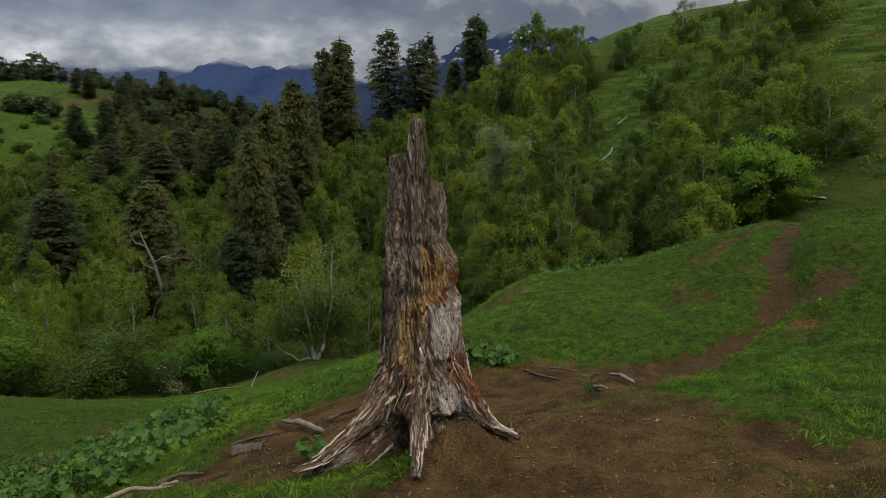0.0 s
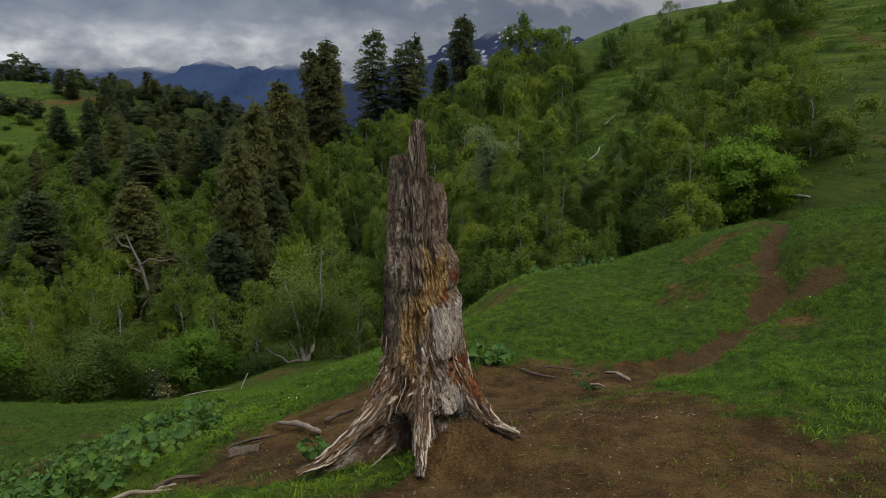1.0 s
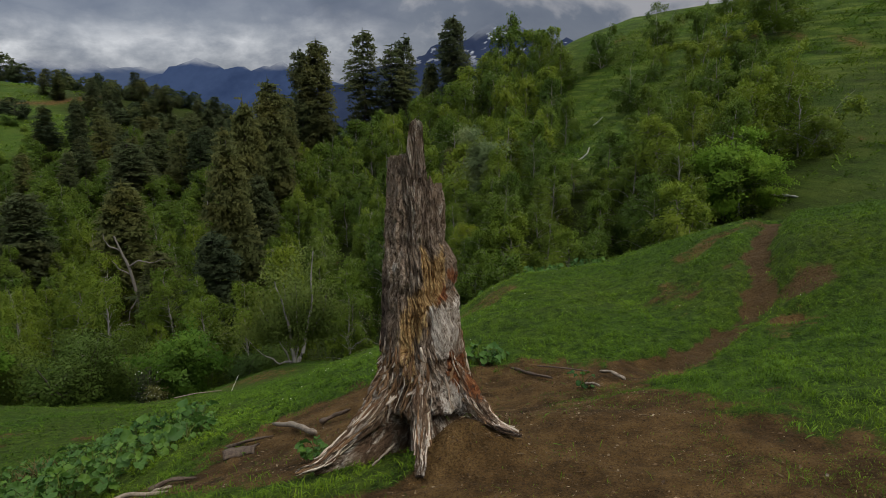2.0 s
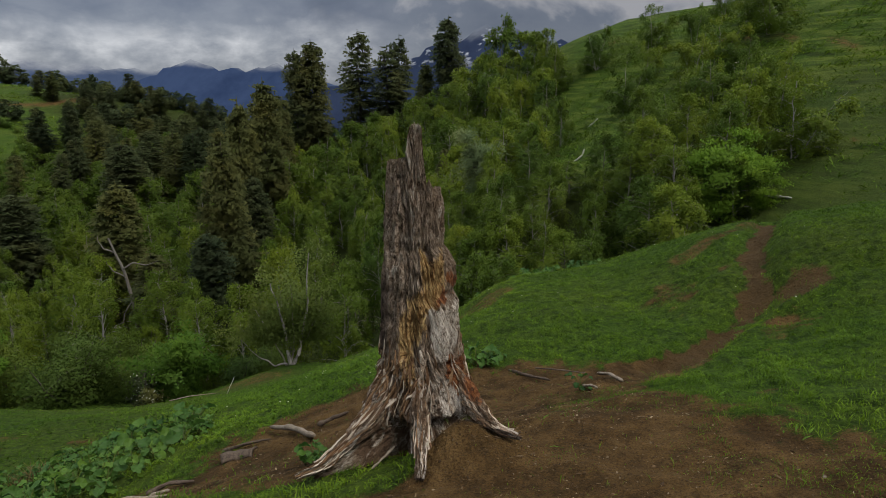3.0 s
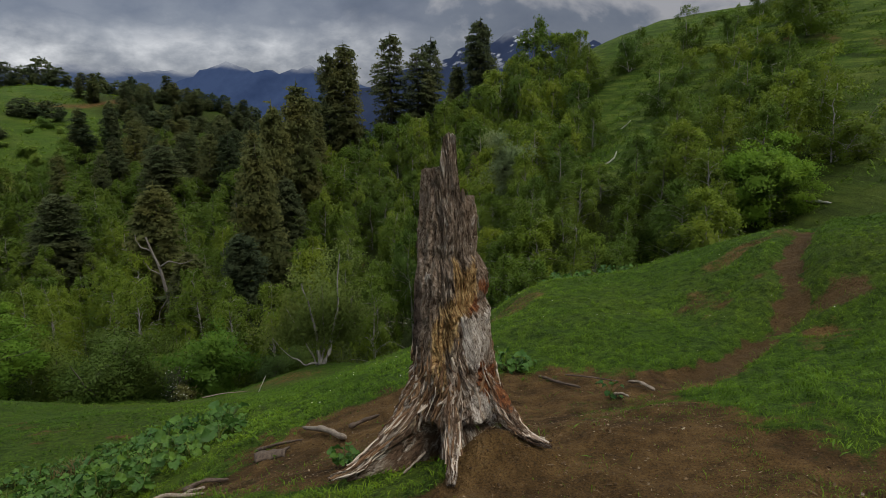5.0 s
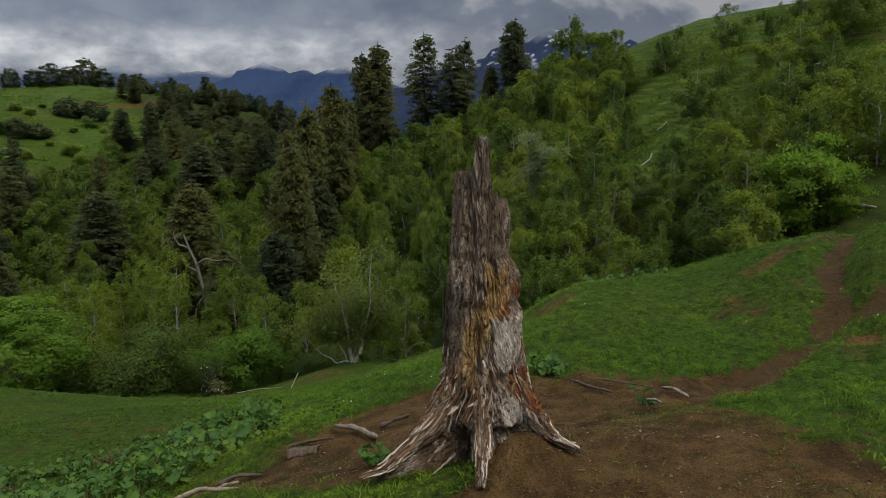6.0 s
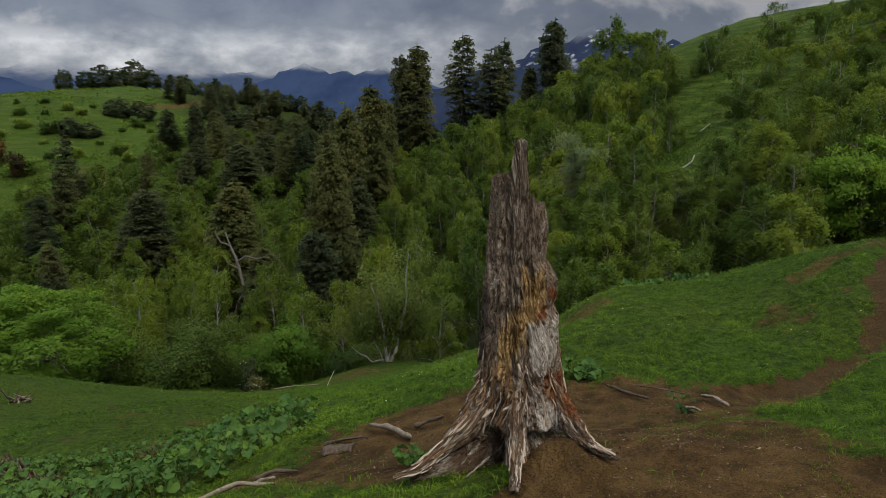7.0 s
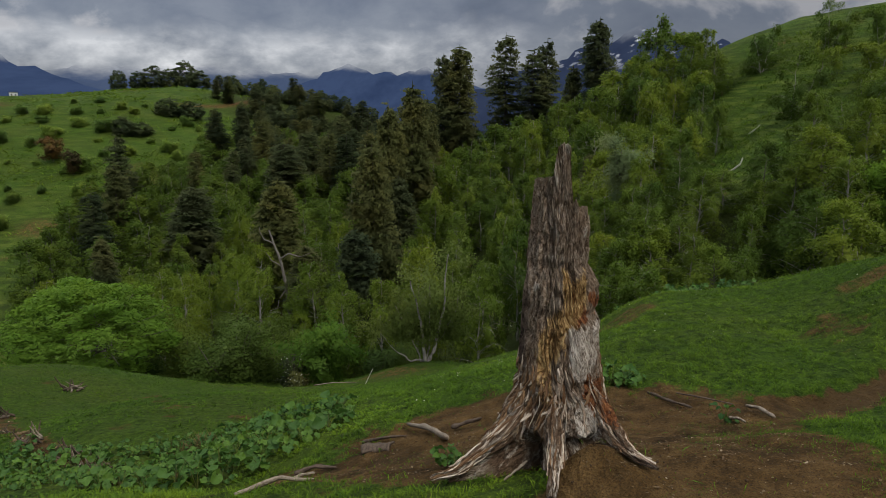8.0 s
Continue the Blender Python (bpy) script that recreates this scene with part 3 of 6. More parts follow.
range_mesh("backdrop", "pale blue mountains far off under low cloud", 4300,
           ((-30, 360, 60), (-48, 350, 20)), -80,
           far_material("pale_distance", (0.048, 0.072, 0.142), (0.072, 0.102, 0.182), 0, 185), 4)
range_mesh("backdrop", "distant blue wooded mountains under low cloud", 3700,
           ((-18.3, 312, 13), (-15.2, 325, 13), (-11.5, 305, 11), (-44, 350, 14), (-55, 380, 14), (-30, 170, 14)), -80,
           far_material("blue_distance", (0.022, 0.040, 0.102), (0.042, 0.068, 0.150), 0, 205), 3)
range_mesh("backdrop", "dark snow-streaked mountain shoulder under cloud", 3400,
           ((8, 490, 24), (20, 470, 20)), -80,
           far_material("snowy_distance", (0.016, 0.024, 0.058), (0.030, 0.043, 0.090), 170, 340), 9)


# ---- trees ----
M_SILVER = leaf_material("silver_leaves", (0.100, 0.145, 0.060), (0.205, 0.260, 0.128), 0.5)

def tube(path, radii, sides=6):
    """A tapering round limb along points."""
    path = np.asarray(path, float)
    t = np.gradient(path, axis=0)
    t /= np.linalg.norm(t, axis=1)[:, None] + 1e-9
    ref = np.where(np.abs(t[:, 2:3]) > 0.9, [[1.0, 0, 0]], [[0, 0, 1.0]])
    a = np.cross(t, ref)
    a /= np.linalg.norm(a, axis=1)[:, None] + 1e-9
    b = np.cross(t, a)
    th = np.linspace(0, 2 * np.pi, sides, endpoint=False)
    v = path[:, None] + np.asarray(radii)[:, None, None] * (np.cos(th)[None, :, None] * a[:, None] + np.sin(th)[None, :, None] * b[:, None])
    n = len(path)
    I, J = np.meshgrid(np.arange(n - 1), np.arange(sides), indexing="ij")
    J2 = (J + 1) % sides
    f = np.stack([I * sides + J, I * sides + J2, (I + 1) * sides + J2, (I + 1) * sides + J], -1).reshape(-1, 4)
    return v.reshape(-1, 3), f


def joined(pieces):
    vs, fs, o = [], [], 0
    for v, f in pieces:
        vs.append(v)
        fs.append(f + o)
        o += len(v)
    return np.concatenate(vs), np.concatenate(fs)


def leaf_tris(pos, size, rng, droop=0.0, long=1.5, flat=0.0):
    """Small pointed leaves, one triangle each, turned at random; flat lays them level."""
    n = len(pos)
    d = rng.normal(size=(n, 3))
    d[:, 2] = d[:, 2] * (1 - flat) - droop
    d /= np.linalg.norm(d, axis=1)[:, None]
    s = np.cross(d, rng.normal(size=(n, 3)) * (1 - 0.7 * flat) + np.array([0, 0, 1.6 * flat]))
    s /= np.linalg.norm(s, axis=1)[:, None] + 1e-9
    k = (size * rng.uniform(0.6, 1.35, n))[:, None]
    q = np.stack([pos - d * k * long / 2 - s * k / 2, pos - d * k * long / 2 + s * k / 2, pos + d * k * long / 2], 1)
    return q.reshape(-1, 3), np.arange(3 * n).reshape(-1, 3)


def broadleaf(height, width, rng, leaves, size, habit="birch", stems=1):
    """Wood and leaf pieces of a leafy tree with its foot at the origin."""
    wood, spots = [], []
    R = width / 2
    for s in range(stems):
        lean = rng.normal(0, 0.06 if stems == 1 else 0.28, 2)
        n = 9
        u = np.linspace(0, 1, n)
        top = height * (0.9 if s == 0 else rng.uniform(0.6, 0.85))
        path = np.stack([lean[0] * top * u + rng.normal(0, 0.02 * height, n) * u, lean[1] * top * u + rng.normal(0, 0.02 * height, n) * u, -0.3 + (top + 0.3) * u], 1)
        r0 = 0.012 * height + 0.02
        wood.append(tube(path, r0 * (1 - 0.9 * u) + 0.008, 6))
        limbs = {"birch": 30, "maple": 26, "willow": 24, "bush": 18}[habit]
        limbs = max(8, limbs // stems)
        for k in range(limbs):
            f = rng.uniform(0.16 if habit != "bush" else 0.03, 0.97)
            az = k * 2.4 + rng.uniform(-0.5, 0.5)
            p0 = np.array([np.interp(f, u, path[:, c]) for c in range(3)])
            if habit == "maple":
                reach = R * (1.0 - 0.55 * max(0, f - 0.5) / 0.5) * rng.uniform(0.35, 1.12)
                rise = 0.75 * reach * rng.uniform(0.1, 1.1)
            else:
                reach = R * (1.05 - 0.75 * f) * rng.uniform(0.55, 1.1) * (1 if stems == 1 else 0.8)
                rise = reach * rng.uniform(0.3, 1.0)
            m = 5
            t = np.linspace(0, 1, m)
            droop = {"birch": 0.55, "maple": 0.15, "willow": 0.3, "bush": 0.25}[habit] * reach
            lp = p0 + np.stack([np.cos(az) * reach * t, np.sin(az) * reach * t, rise * t - droop * t ** 2.5], 1) + rng.normal(0, 0.03 * reach, (m, 3)) * t[:, None]
            wood.append(tube(lp, 0.35 * r0 * (1 - f * 0.6) * (1 - 0.85 * t) + 0.006, 3))
            # sprays of twigs off the limb
            for q in range(7):
                tt = rng.uniform(0.3, 1.0)
                c = np.array([np.interp(tt, t, lp[:, i]) for i in range(3)])
                if habit == "birch":
                    ln = rng.uniform(0.12, 0.30) * height * 0.55
                    end = c + np.array([rng.normal(0, 0.25), rng.normal(0, 0.25), rng.uniform(-1.2, 0.15)]) * ln
                    spots.append((c, end, 0.034 * width))
                else:
                    ln = 0.12 * width
                    end = c + rng.normal(0, 1, 3) * ln * np.array([1, 1, 0.45])
                    spots.append((c, end, 0.052 * width if habit == "maple" else 0.06 * width))
    per = max(3, leaves // len(spots))
    pos = []
    for c, end, sp in spots:
        t = rng.uniform(0, 1, per)[:, None]
        jitter = rng.normal(0, 1, (per, 3)) * sp * (np.array([1, 1, 0.5]) if habit == "maple" else 1.0)
        pos.append(c + (end - c) * t + jitter)
    pos = np.concatenate(pos)
    pos[:, 2] = np.maximum(pos[:, 2], 0.05 * height * rng.uniform(0.3, 1.0, len(pos)))
    return joined(wood), leaf_tris(pos, size, rng, 0.7 if habit == "birch" else 0.25, 1.5, 0.4 if habit == "maple" else 0.2)


def birch(height, width, rng, leaves, size, stems=1):
    """Wood and leaf pieces of a birch: an egg-shaped crown of fine hanging strands."""
    wood, starts, ends = [], [], []
    R = width / 2
    for s in range(stems):
        lean = rng.normal(0, 0.05 if stems == 1 else 0.20, 2)
        n = 9
        u = np.linspace(0, 1, n)
        top = height * (0.93 if s == 0 else rng.uniform(0.65, 0.85))
        path = np.stack([lean[0] * top * u + rng.normal(0, 0.018 * height, n) * u, lean[1] * top * u + rng.normal(0, 0.018 * height, n) * u, -0.3 + (top + 0.3) * u], 1)
        r0 = (0.010 * height + 0.02) / stems ** 0.8
        wood.append(tube(path, r0 * (1 - 0.9 * u) + 0.006, 6))
        for k in range(40 // stems):
            f = rng.uniform(0.08, 0.98)
            az = k * 2.4 + rng.uniform(-0.5, 0.5)
            p0 = np.array([np.interp(f, u, path[:, c]) for c in range(3)])
            reach = R * max(0.06, 1 - ((f - 0.30) / 0.74) ** 2) ** 0.7 * rng.uniform(0.55, 1.0) / stems ** 0.3
            t = np.linspace(0, 1, 5)
            rise = reach * rng.uniform(0.5, 1.1)
            lp = p0 + np.stack([np.cos(az) * reach * t, np.sin(az) * reach * t, rise * t - 0.75 * rise * t ** 2.5], 1) + rng.normal(0, 0.03 * reach, (5, 3)) * t[:, None]
            wood.append(tube(lp, 0.3 * r0 * (1 - f * 0.6) * (1 - 0.85 * t) + 0.005, 3))
            for q in range(8):
                tt = rng.uniform(0.35, 1.0)
                c = np.array([np.interp(tt, t, lp[:, i]) for i in range(3)]) + rng.normal(0, 1, 3) * width * np.array([0.035, 0.035, 0.02])
                ln = height * rng.uniform(0.06, 0.22) * (1.1 - 0.6 * f)
                starts.append(c + np.array([0, 0, 0.15 * ln]))
                ends.append(c + np.array([np.cos(az) * 0.2 + rng.normal(0, 0.15), np.sin(az) * 0.2 + rng.normal(0, 0.15), -1.0]) * ln)
    starts, ends = np.array(starts), np.array(ends)
    k = rng.integers(len(starts), size=leaves)
    t = rng.uniform(0, 1, leaves)[:, None]
    pos = starts[k] + (ends[k] - starts[k]) * t + rng.normal(0, 1, (leaves, 3)) * width * 0.020
    pos[:, 2] = np.maximum(pos[:, 2], 0.04 * height * rng.uniform(0.3, 1.0, leaves))
    return joined(wood), leaf_tris(pos, size, rng, 0.8, 1.5, 0.1)


def dome_tree(height, width, rng, leaves, size, lift=0.46, knots=190, knot=(0.05, 0.10), skirt=0.35):
    """A broad crown of rounded leaf clumps on spreading limbs."""
    (wv, wf), _ = broadleaf(height * 0.9, width * 0.9, rng, 100, size, "maple")
    n = knots
    d = rng.normal(size=(n, 3))
    d[:, 2] = np.abs(d[:, 2]) * 1.1 - skirt
    d /= np.linalg.norm(d, axis=1)[:, None]
    shell = rng.uniform(0.45, 1.0, n)[:, None] ** 0.6
    c = d * shell * np.array([width * 0.43, width * 0.43, height * 0.52]) + np.array([0, 0, height * lift])
    c[:, 2] = np.maximum(c[:, 2], height * (lift - 0.34 if skirt < 0.5 else 0.04))
    rad = width * rng.uniform(*knot, n)
    k = rng.integers(n, size=leaves)
    o = rng.normal(size=(leaves, 3))
    o[:, 2] = o[:, 2] * 0.8 + 0.25
    o /= np.linalg.norm(o, axis=1)[:, None]
    pos = c[k] + o * (rad[k] * rng.uniform(0.65, 1.08, leaves))[:, None] * np.array([1.15, 1.15, 0.72])
    return (wv, wf), leaf_tris(pos, size, rng, 0.3, 1.4, 0.35)


def fir(height, width, rng, dense=1.0, ragged=0.3, bare_foot=0.04):
    """Wood and needle pieces of a fir: whorls of drooping boughs, each a fan of overlapping sprays."""
    u = np.linspace(0, 1, 8)
    path = np.stack([rng.normal(0, 0.008 * height, 8) * u, rng.normal(0, 0.008 * height, 8) * u, -0.4 + (0.965 * height + 0.4) * u], 1)
    r0 = 0.014 * height + 0.04
    wood = [tube(path, r0 * (1 - 0.95 * u) + 0.01, 6)]
    tris = []
    lob = rng.uniform(0, 6)
    levels = int(26 * dense)
    for k in range(levels):
        f = bare_foot + (0.955 - bare_foot) * (k / (levels - 1)) ** 0.95
        prof = (1 - f ** 2.8) ** 0.60 * (0.90 + 0.10 * np.sin(k * 2.1)) * rng.uniform(0.88, 1.06)
        if f < 0.2:
            prof *= 0.8 + f
        boughs = max(5, int(11 * (1 - 0.5 * f)))
        for j in range(boughs):
            if rng.random() < 0.10 * ragged / 0.3:
                continue
            az = j * 2 * np.pi / boughs + k * 1.3 + rng.uniform(-0.3, 0.3)
            L = width / 2 * prof * rng.uniform(1 - ragged * 1.3, 1 + ragged * 0.6) * (1 + 0.22 * np.sin(az + f * 9 + lob)) + 0.15 * (1.1 - f)
            droop, z0 = L * rng.uniform(0.08, 0.40), height * (f + rng.uniform(-0.7, 0.7) / levels)
            side = np.array([-np.sin(az), np.cos(az), 0])
            outw = np.array([np.cos(az), np.sin(az), 0])
            t = np.linspace(0.15, 1.0, 7)
            for i, tt in enumerate(t):
                c = outw * L * tt + np.array([0, 0, z0 + 0.15 * L * tt - droop * tt ** 1.6])
                wdt = L * 0.36 * (1.15 - 0.6 * tt) + 0.14
                for sgn in (-1, 1):
                    d = (outw * rng.uniform(0.35, 0.9) + side * sgn * rng.uniform(0.5, 1.0) + np.array([0, 0, -rng.uniform(0.1, 0.55)])) * wdt
                    back = -outw * wdt * 0.3 + np.array([0, 0, rng.uniform(-0.15, 0.1)]) * wdt
                    tris.append((c + back, c + outw * wdt * 0.35, c + d))
                tris.append((c - side * wdt * 0.25, c + side * wdt * 0.25, c + outw * wdt * 0.3 + np.array([rng.normal(0, 0.1), rng.normal(0, 0.1), -rng.uniform(0.3, 0.7)]) * wdt))
    q = np.asarray(tris)
    # dense clumps of needles that fill the column
    n, per = int(190 * dense), 34
    f = rng.uniform(bare_foot, 0.93, n) ** 0.9
    prof = (1 - f ** 2.8) ** 0.60 * np.where(f < 0.2, 0.8 + f, 1.0)
    az = rng.uniform(0, 2 * np.pi, n)
    rad = width / 2 * prof * rng.uniform(0.45, 0.92, n) * (1 + 0.18 * np.sin(az + f * 9 + lob))
    c = np.stack([np.cos(az) * rad, np.sin(az) * rad, height * f], 1)
    o = rng.normal(0, 1, (n, per, 3)) * (width * 0.062 * (0.5 + 0.6 * prof))[:, None, None] * np.array([1, 1, 0.55])
    o[..., 2] -= 0.35 * np.hypot(o[..., 0], o[..., 1])
    nv, _ = leaf_tris((c[:, None] + o).reshape(-1, 3), 0.0120 * height, rng, 0.5, 1.7, 0.3)
    q = np.concatenate([q, nv.reshape(-1, 3, 3)])
    tip = np.array([[[0, 0, height], [0.10, 0, height * 0.94], [-0.05, 0.09, height * 0.94]], [[0, 0, height], [-0.05, -0.09, height * 0.94], [0.05, 0.09, height * 0.94]]])
    q = np.concatenate([q, tip])
    return joined(wood), (q.reshape(-1, 3), np.arange(3 * len(q)).reshape(-1, 3))


def crown_normals(v, lump=0.28, rise=0.45):
    """Leaves of a bough face outwards and up together: one direction for each three-cornered leaf."""
    tri = v.reshape(-1, 3, 3)
    c = tri.mean(1)
    lo, hi = c.min(0), c.max(0)
    half = np.maximum((hi - lo) / 2, 0.3)
    n = (c - (lo + hi) / 2) / half
    n /= np.linalg.norm(n, axis=1)[:, None] + 0.25
    k = 3.4 / half[0]
    n = n + lump * 2 * (np.stack([vnoise(c[:, 0] * k, c[:, 1] * k, c[:, 2] * k, 140 + i) for i in range(3)], 1) - 0.5) + np.array([0, 0, rise])
    n += np.random.default_rng(9).normal(0, 0.06, n.shape)
    n /= np.linalg.norm(n, axis=1)[:, None] + 1e-9
    face = np.cross(tri[:, 1] - tri[:, 0], tri[:, 2] - tri[:, 0])
    turn = (face * n).sum(1) < 0
    tri = tri.copy()
    tri[turn] = tri[turn][:, ::-1]
    return tri.reshape(-1, 3), np.repeat(n, 3, axis=0)


def crown_mesh(name, v, mat, lump=0.28, rise=0.45):
    v, n = crown_normals(np.asarray(v, float), lump, rise)
    me = quick_mesh(name, v, np.arange(len(v)).reshape(-1, 3), mat, True)
    me.normals_split_custom_set_from_vertices(n.tolist())
    LEAF_WAYS[me.name] = n
    return me


LEAF_WAYS = {}


def tree_thing(name, pieces, wood_mat, leaf_mat, label, category, group="", lump=0.28):
    (wv, wf), (lv, lf) = pieces
    e = new(name)
    part_of("trunk", quick_mesh("trunk", wv, wf, wood_mat, True), e)
    part_of("crown", crown_mesh("crown", lv, leaf_mat, lump), e)
    return tagged(e, label, category, group)


def stand(first, spec, at, rng, base_h, base_w, sink=0.1):
    """Puts a tree, or a copy of it, at x, y with its height and width."""
    x, y, h, w = at
    sz, sx = h / base_h, w / base_w
    ob = first if not spec["used"] else copy_thing(first, Matrix())
    spec["used"] = True
    m = pose(x, y, ground_z(x, y) - sink, 0, 0, float(rng.uniform(0, 360)))
    ob.matrix_basis = m @ Matrix.Diagonal((sx, sx, sz, 1))
    return ob


class Kind:
    """A few differing trees of one kind, handed out in turn."""
    def __init__(self, make, count, base_h, base_w, seed, sink=0.0):
        self.sink = sink
        self.rng = np.random.default_rng(seed)
        self.base = (base_h, base_w)
        self.trees = [(make(base_h, base_w, self.rng), {"used": False}) for _ in range(count)]
        self.n = 0

    def put(self, at, label=""):
        ob, spec = self.trees[self.n % len(self.trees)]
        self.n += 1
        ob = stand(ob, spec, at, self.rng, *self.base, 0.1 + self.sink * at[2])
        if label:
            tagged(ob, label)
        return ob


BIRCH_LABEL = "young birch with fresh pale green leaves on the slope"
FIR_LABEL = "tall dark green fir among paler birches"
birches = Kind(lambda h, w, r: tree_thing("birch_tree", birch(h, w, r, 10500, 0.100), M_WHITE_BARK, M_BIRCH, BIRCH_LABEL, "tree", "birches of the valley wood"), 5, 9, 5.5, 11)
far_birches = Kind(lambda h, w, r: tree_thing("birch_tree", birch(h, w, r, 4600, 0.165), M_WHITE_BARK, M_BIRCH, BIRCH_LABEL, "tree", "birches of the valley wood"), 4, 9, 5.5, 12)
thin_birches = Kind(lambda h, w, r: tree_thing("birch_tree", birch(h, w, r, 6400, 0.108, 2), M_WHITE_BARK, M_BIRCH, "thin-leaved birch standing alone on the hillside", "tree", "birches of the open hillside"), 3, 6, 5.5, 43)
firs = Kind(lambda h, w, r: tree_thing("fir_tree", fir(h, w, r, 1.3, 0.24), M_BARK, M_FIR, FIR_LABEL, "tree", "firs of the valley wood"), 4, 18, 6, 13)
far_firs = Kind(lambda h, w, r: tree_thing("fir_tree", fir(h, w, r, 0.8, 0.28), M_BARK, M_FIR, "dark fir on the far hillside", "tree", "firs of the far hill"), 3, 18, 6, 14)
maples = Kind(lambda h, w, r: tree_thing("maple_tree", dome_tree(h, w, r, 46000, 0.100, 0.46, 210, (0.035, 0.085)), M_BARK, M_MAPLE, "spreading maple with bright green leaves", "tree"), 1, 8, 9, 15)
bushes = Kind(lambda h, w, r: tree_thing("bush", broadleaf(h, w, r, 4200, 0.20, "bush", 3), M_BARK, M_SHRUB, "rounded green bush on the hillside", "bush", "bushes of the far hill"), 3, 4, 5, 16, 0.12)
pines = Kind(lambda h, w, r: tree_thing("pine_tree", dome_tree(h, w, r, 6500, 0.34, 0.44, 190, (0.05, 0.10), 0.75), M_BARK, M_PINE, "dark rounded pine on the hill crest", "tree", "pines of the hill crest"), 3, 12, 8, 17, 0.16)

FIRS = (
    (-18.0, 56.0, 19.4, 4.8), (-29.0, 58.0, 16.7, 5.6), (-48.3, 73.5, 14.8, 7.0), (-20.0, 70.0, 22.7, 4.3), (-19.8, 82.3, 21.9, 5.7),
    (-17.6, 110.6, 22.9, 6.4), (-20.6, 111.4, 21.9, 4.8), (-10.4, 121.3, 22.4, 7.0), (-4.9, 119.0, 18.3, 6.4), (-2.6, 121.8, 20.0, 5.0),
    (6.1, 108.4, 18.9, 5.6), (2.1, 110.3, 13.5, 3.5), (-20.8, 97.5, 16.1, 4.3), (-16.5, 45.2, 11.9, 4.3), (-23.3, 50.8, 8.7, 3.8),
    (-18.4, 68.1, 14.3, 4.2), (-45.2, 96.9, 14.1, 7.4), (-48.3, 115.2, 13.9, 6.9), (3.4, 66.5, 7.5, 2.2), (-73.2, 125.4, 11.7, 4.8),
    (-68.4, 128.1, 13.1, 4.5), (-65.6, 75.8, 13.1, 4.6), (-74.7, 94.7, 14.9, 4.6), (-69.3, 86.0, 13.1, 4.3), (-52.4, 60.1, 13.8, 3.3),
)
for at in FIRS:
    (firs if at[1] < 112 and at[0] > -60 else far_firs).put((at[0], at[1], at[2], at[3] * 1.15))
BIRCHES = (
    (-7.0, 29.9, 6.9, 5.7), (-10.3, 40.7, 11.9, 5.9), (-22.1, 34.7, 3.6, 6.3), (-19.3, 34.4, 2.2, 5.0), (5.6, 38.0, 7.6, 5.4),
    (11.9, 43.1, 2.5, 6.2), (16.5, 37.7, 6.6, 6.1), (13.5, 39.6, 3.6, 5.0), (2.9, 39.9, 6.0, 4.9), (8.4, 35.3, 5.8, 4.8),
    (11.1, 32.5, 5.2, 4.2), (16.1, 31.2, 5.6, 3.5), (20.6, 58.2, 6.3, 5.6), (22.4, 74.9, 5.9, 5.2), (26.6, 56.9, 4.5, 6.0),
    (30.3, 59.4, 4.0, 5.7), (35.4, 59.9, 3.8, 8.6), (23.8, 45.4, 3.4, 5.9), (24.2, 35.0, 4.4, 6.6), (13.2, 97.8, 13.0, 7.9),
    (16.7, 92.5, 7.3, 7.1), (21.4, 42.2, 2.3, 4.1), (7.5, 94.2, 9.3, 7.9), (-5.2, 39.1, 8.0, 4.9),
)
for at in BIRCHES[1:]:
    high = max(at[2], at[3] * (0.8 if at[0] > 18 else 0.5))
    at = (at[0], at[1], high, min(at[3], high * 1.2))
    (thin_birches if at[0] > 18 else birches if at[1] < 70 else far_birches).put(at)
CREST = (
    (-136.7, 181.3, 9.7, 7.4), (-132.1, 184.6, 10.0, 7.0), (-128.4, 187.2, 9.9, 8.6), (-122.8, 188.3, 11.2, 8.9), (-118.3, 188.9, 11.2, 9.2),
    (-113.7, 189.5, 8.3, 8.0), (-106.6, 189.1, 8.0, 7.0), (-102.0, 189.2, 8.5, 5.8), (-94.9, 187.3, 8.3, 7.6), (-90.6, 186.1, 8.1, 5.6),
    (-97.4, 145.9, 5.7, 7.3), (-92.9, 148.6, 5.6, 7.3), (-97.4, 127.8, 5.4, 5.2), (-94.6, 129.7, 3.8, 6.4), (-73.4, 125.3, 12.1, 4.0),
    (-68.3, 128.1, 13.4, 4.0), (-64.3, 101.5, 11.1, 4.0), (-58.8, 104.7, 11.2, 4.0),
)
for k, (x, y, h, w) in enumerate(CREST[:10]):
    (far_firs if k == 6 else pines).put((x, y, h * (0.85, 0.72, 0.95, 0.72, 0.95)[k % 5], w * (0.6 if k == 6 else (0.75, 0.85, 0.9)[k % 3])))
# smaller pines down the falling ridge
for at in ((-99.5, 187.0, 5.6, 5.0), (-92.6, 188.6, 5.0, 5.2), (-87.0, 187.0, 6.0, 5.4), (-83.6, 188.4, 4.6, 4.8), (-80.0, 186.2, 6.4, 5.0), (-76.4, 187.6, 5.2, 5.4), (-72.8, 188.6, 6.2, 5.2), (-69.0, 189.2, 5.6, 5.6), (-65.4, 190.0, 6.6, 5.0), (-61.6, 191.4, 5.8, 5.6), (-57.8, 192.4, 6.6, 5.4), (-54.0, 192.6, 5.6, 5.4), (-50.0, 193.4, 6.4, 5.2)):
    pines.put(at)
for at in CREST[10:14]:
    pines.put(at)
for at in CREST[14:]:
    far_firs.put(at)


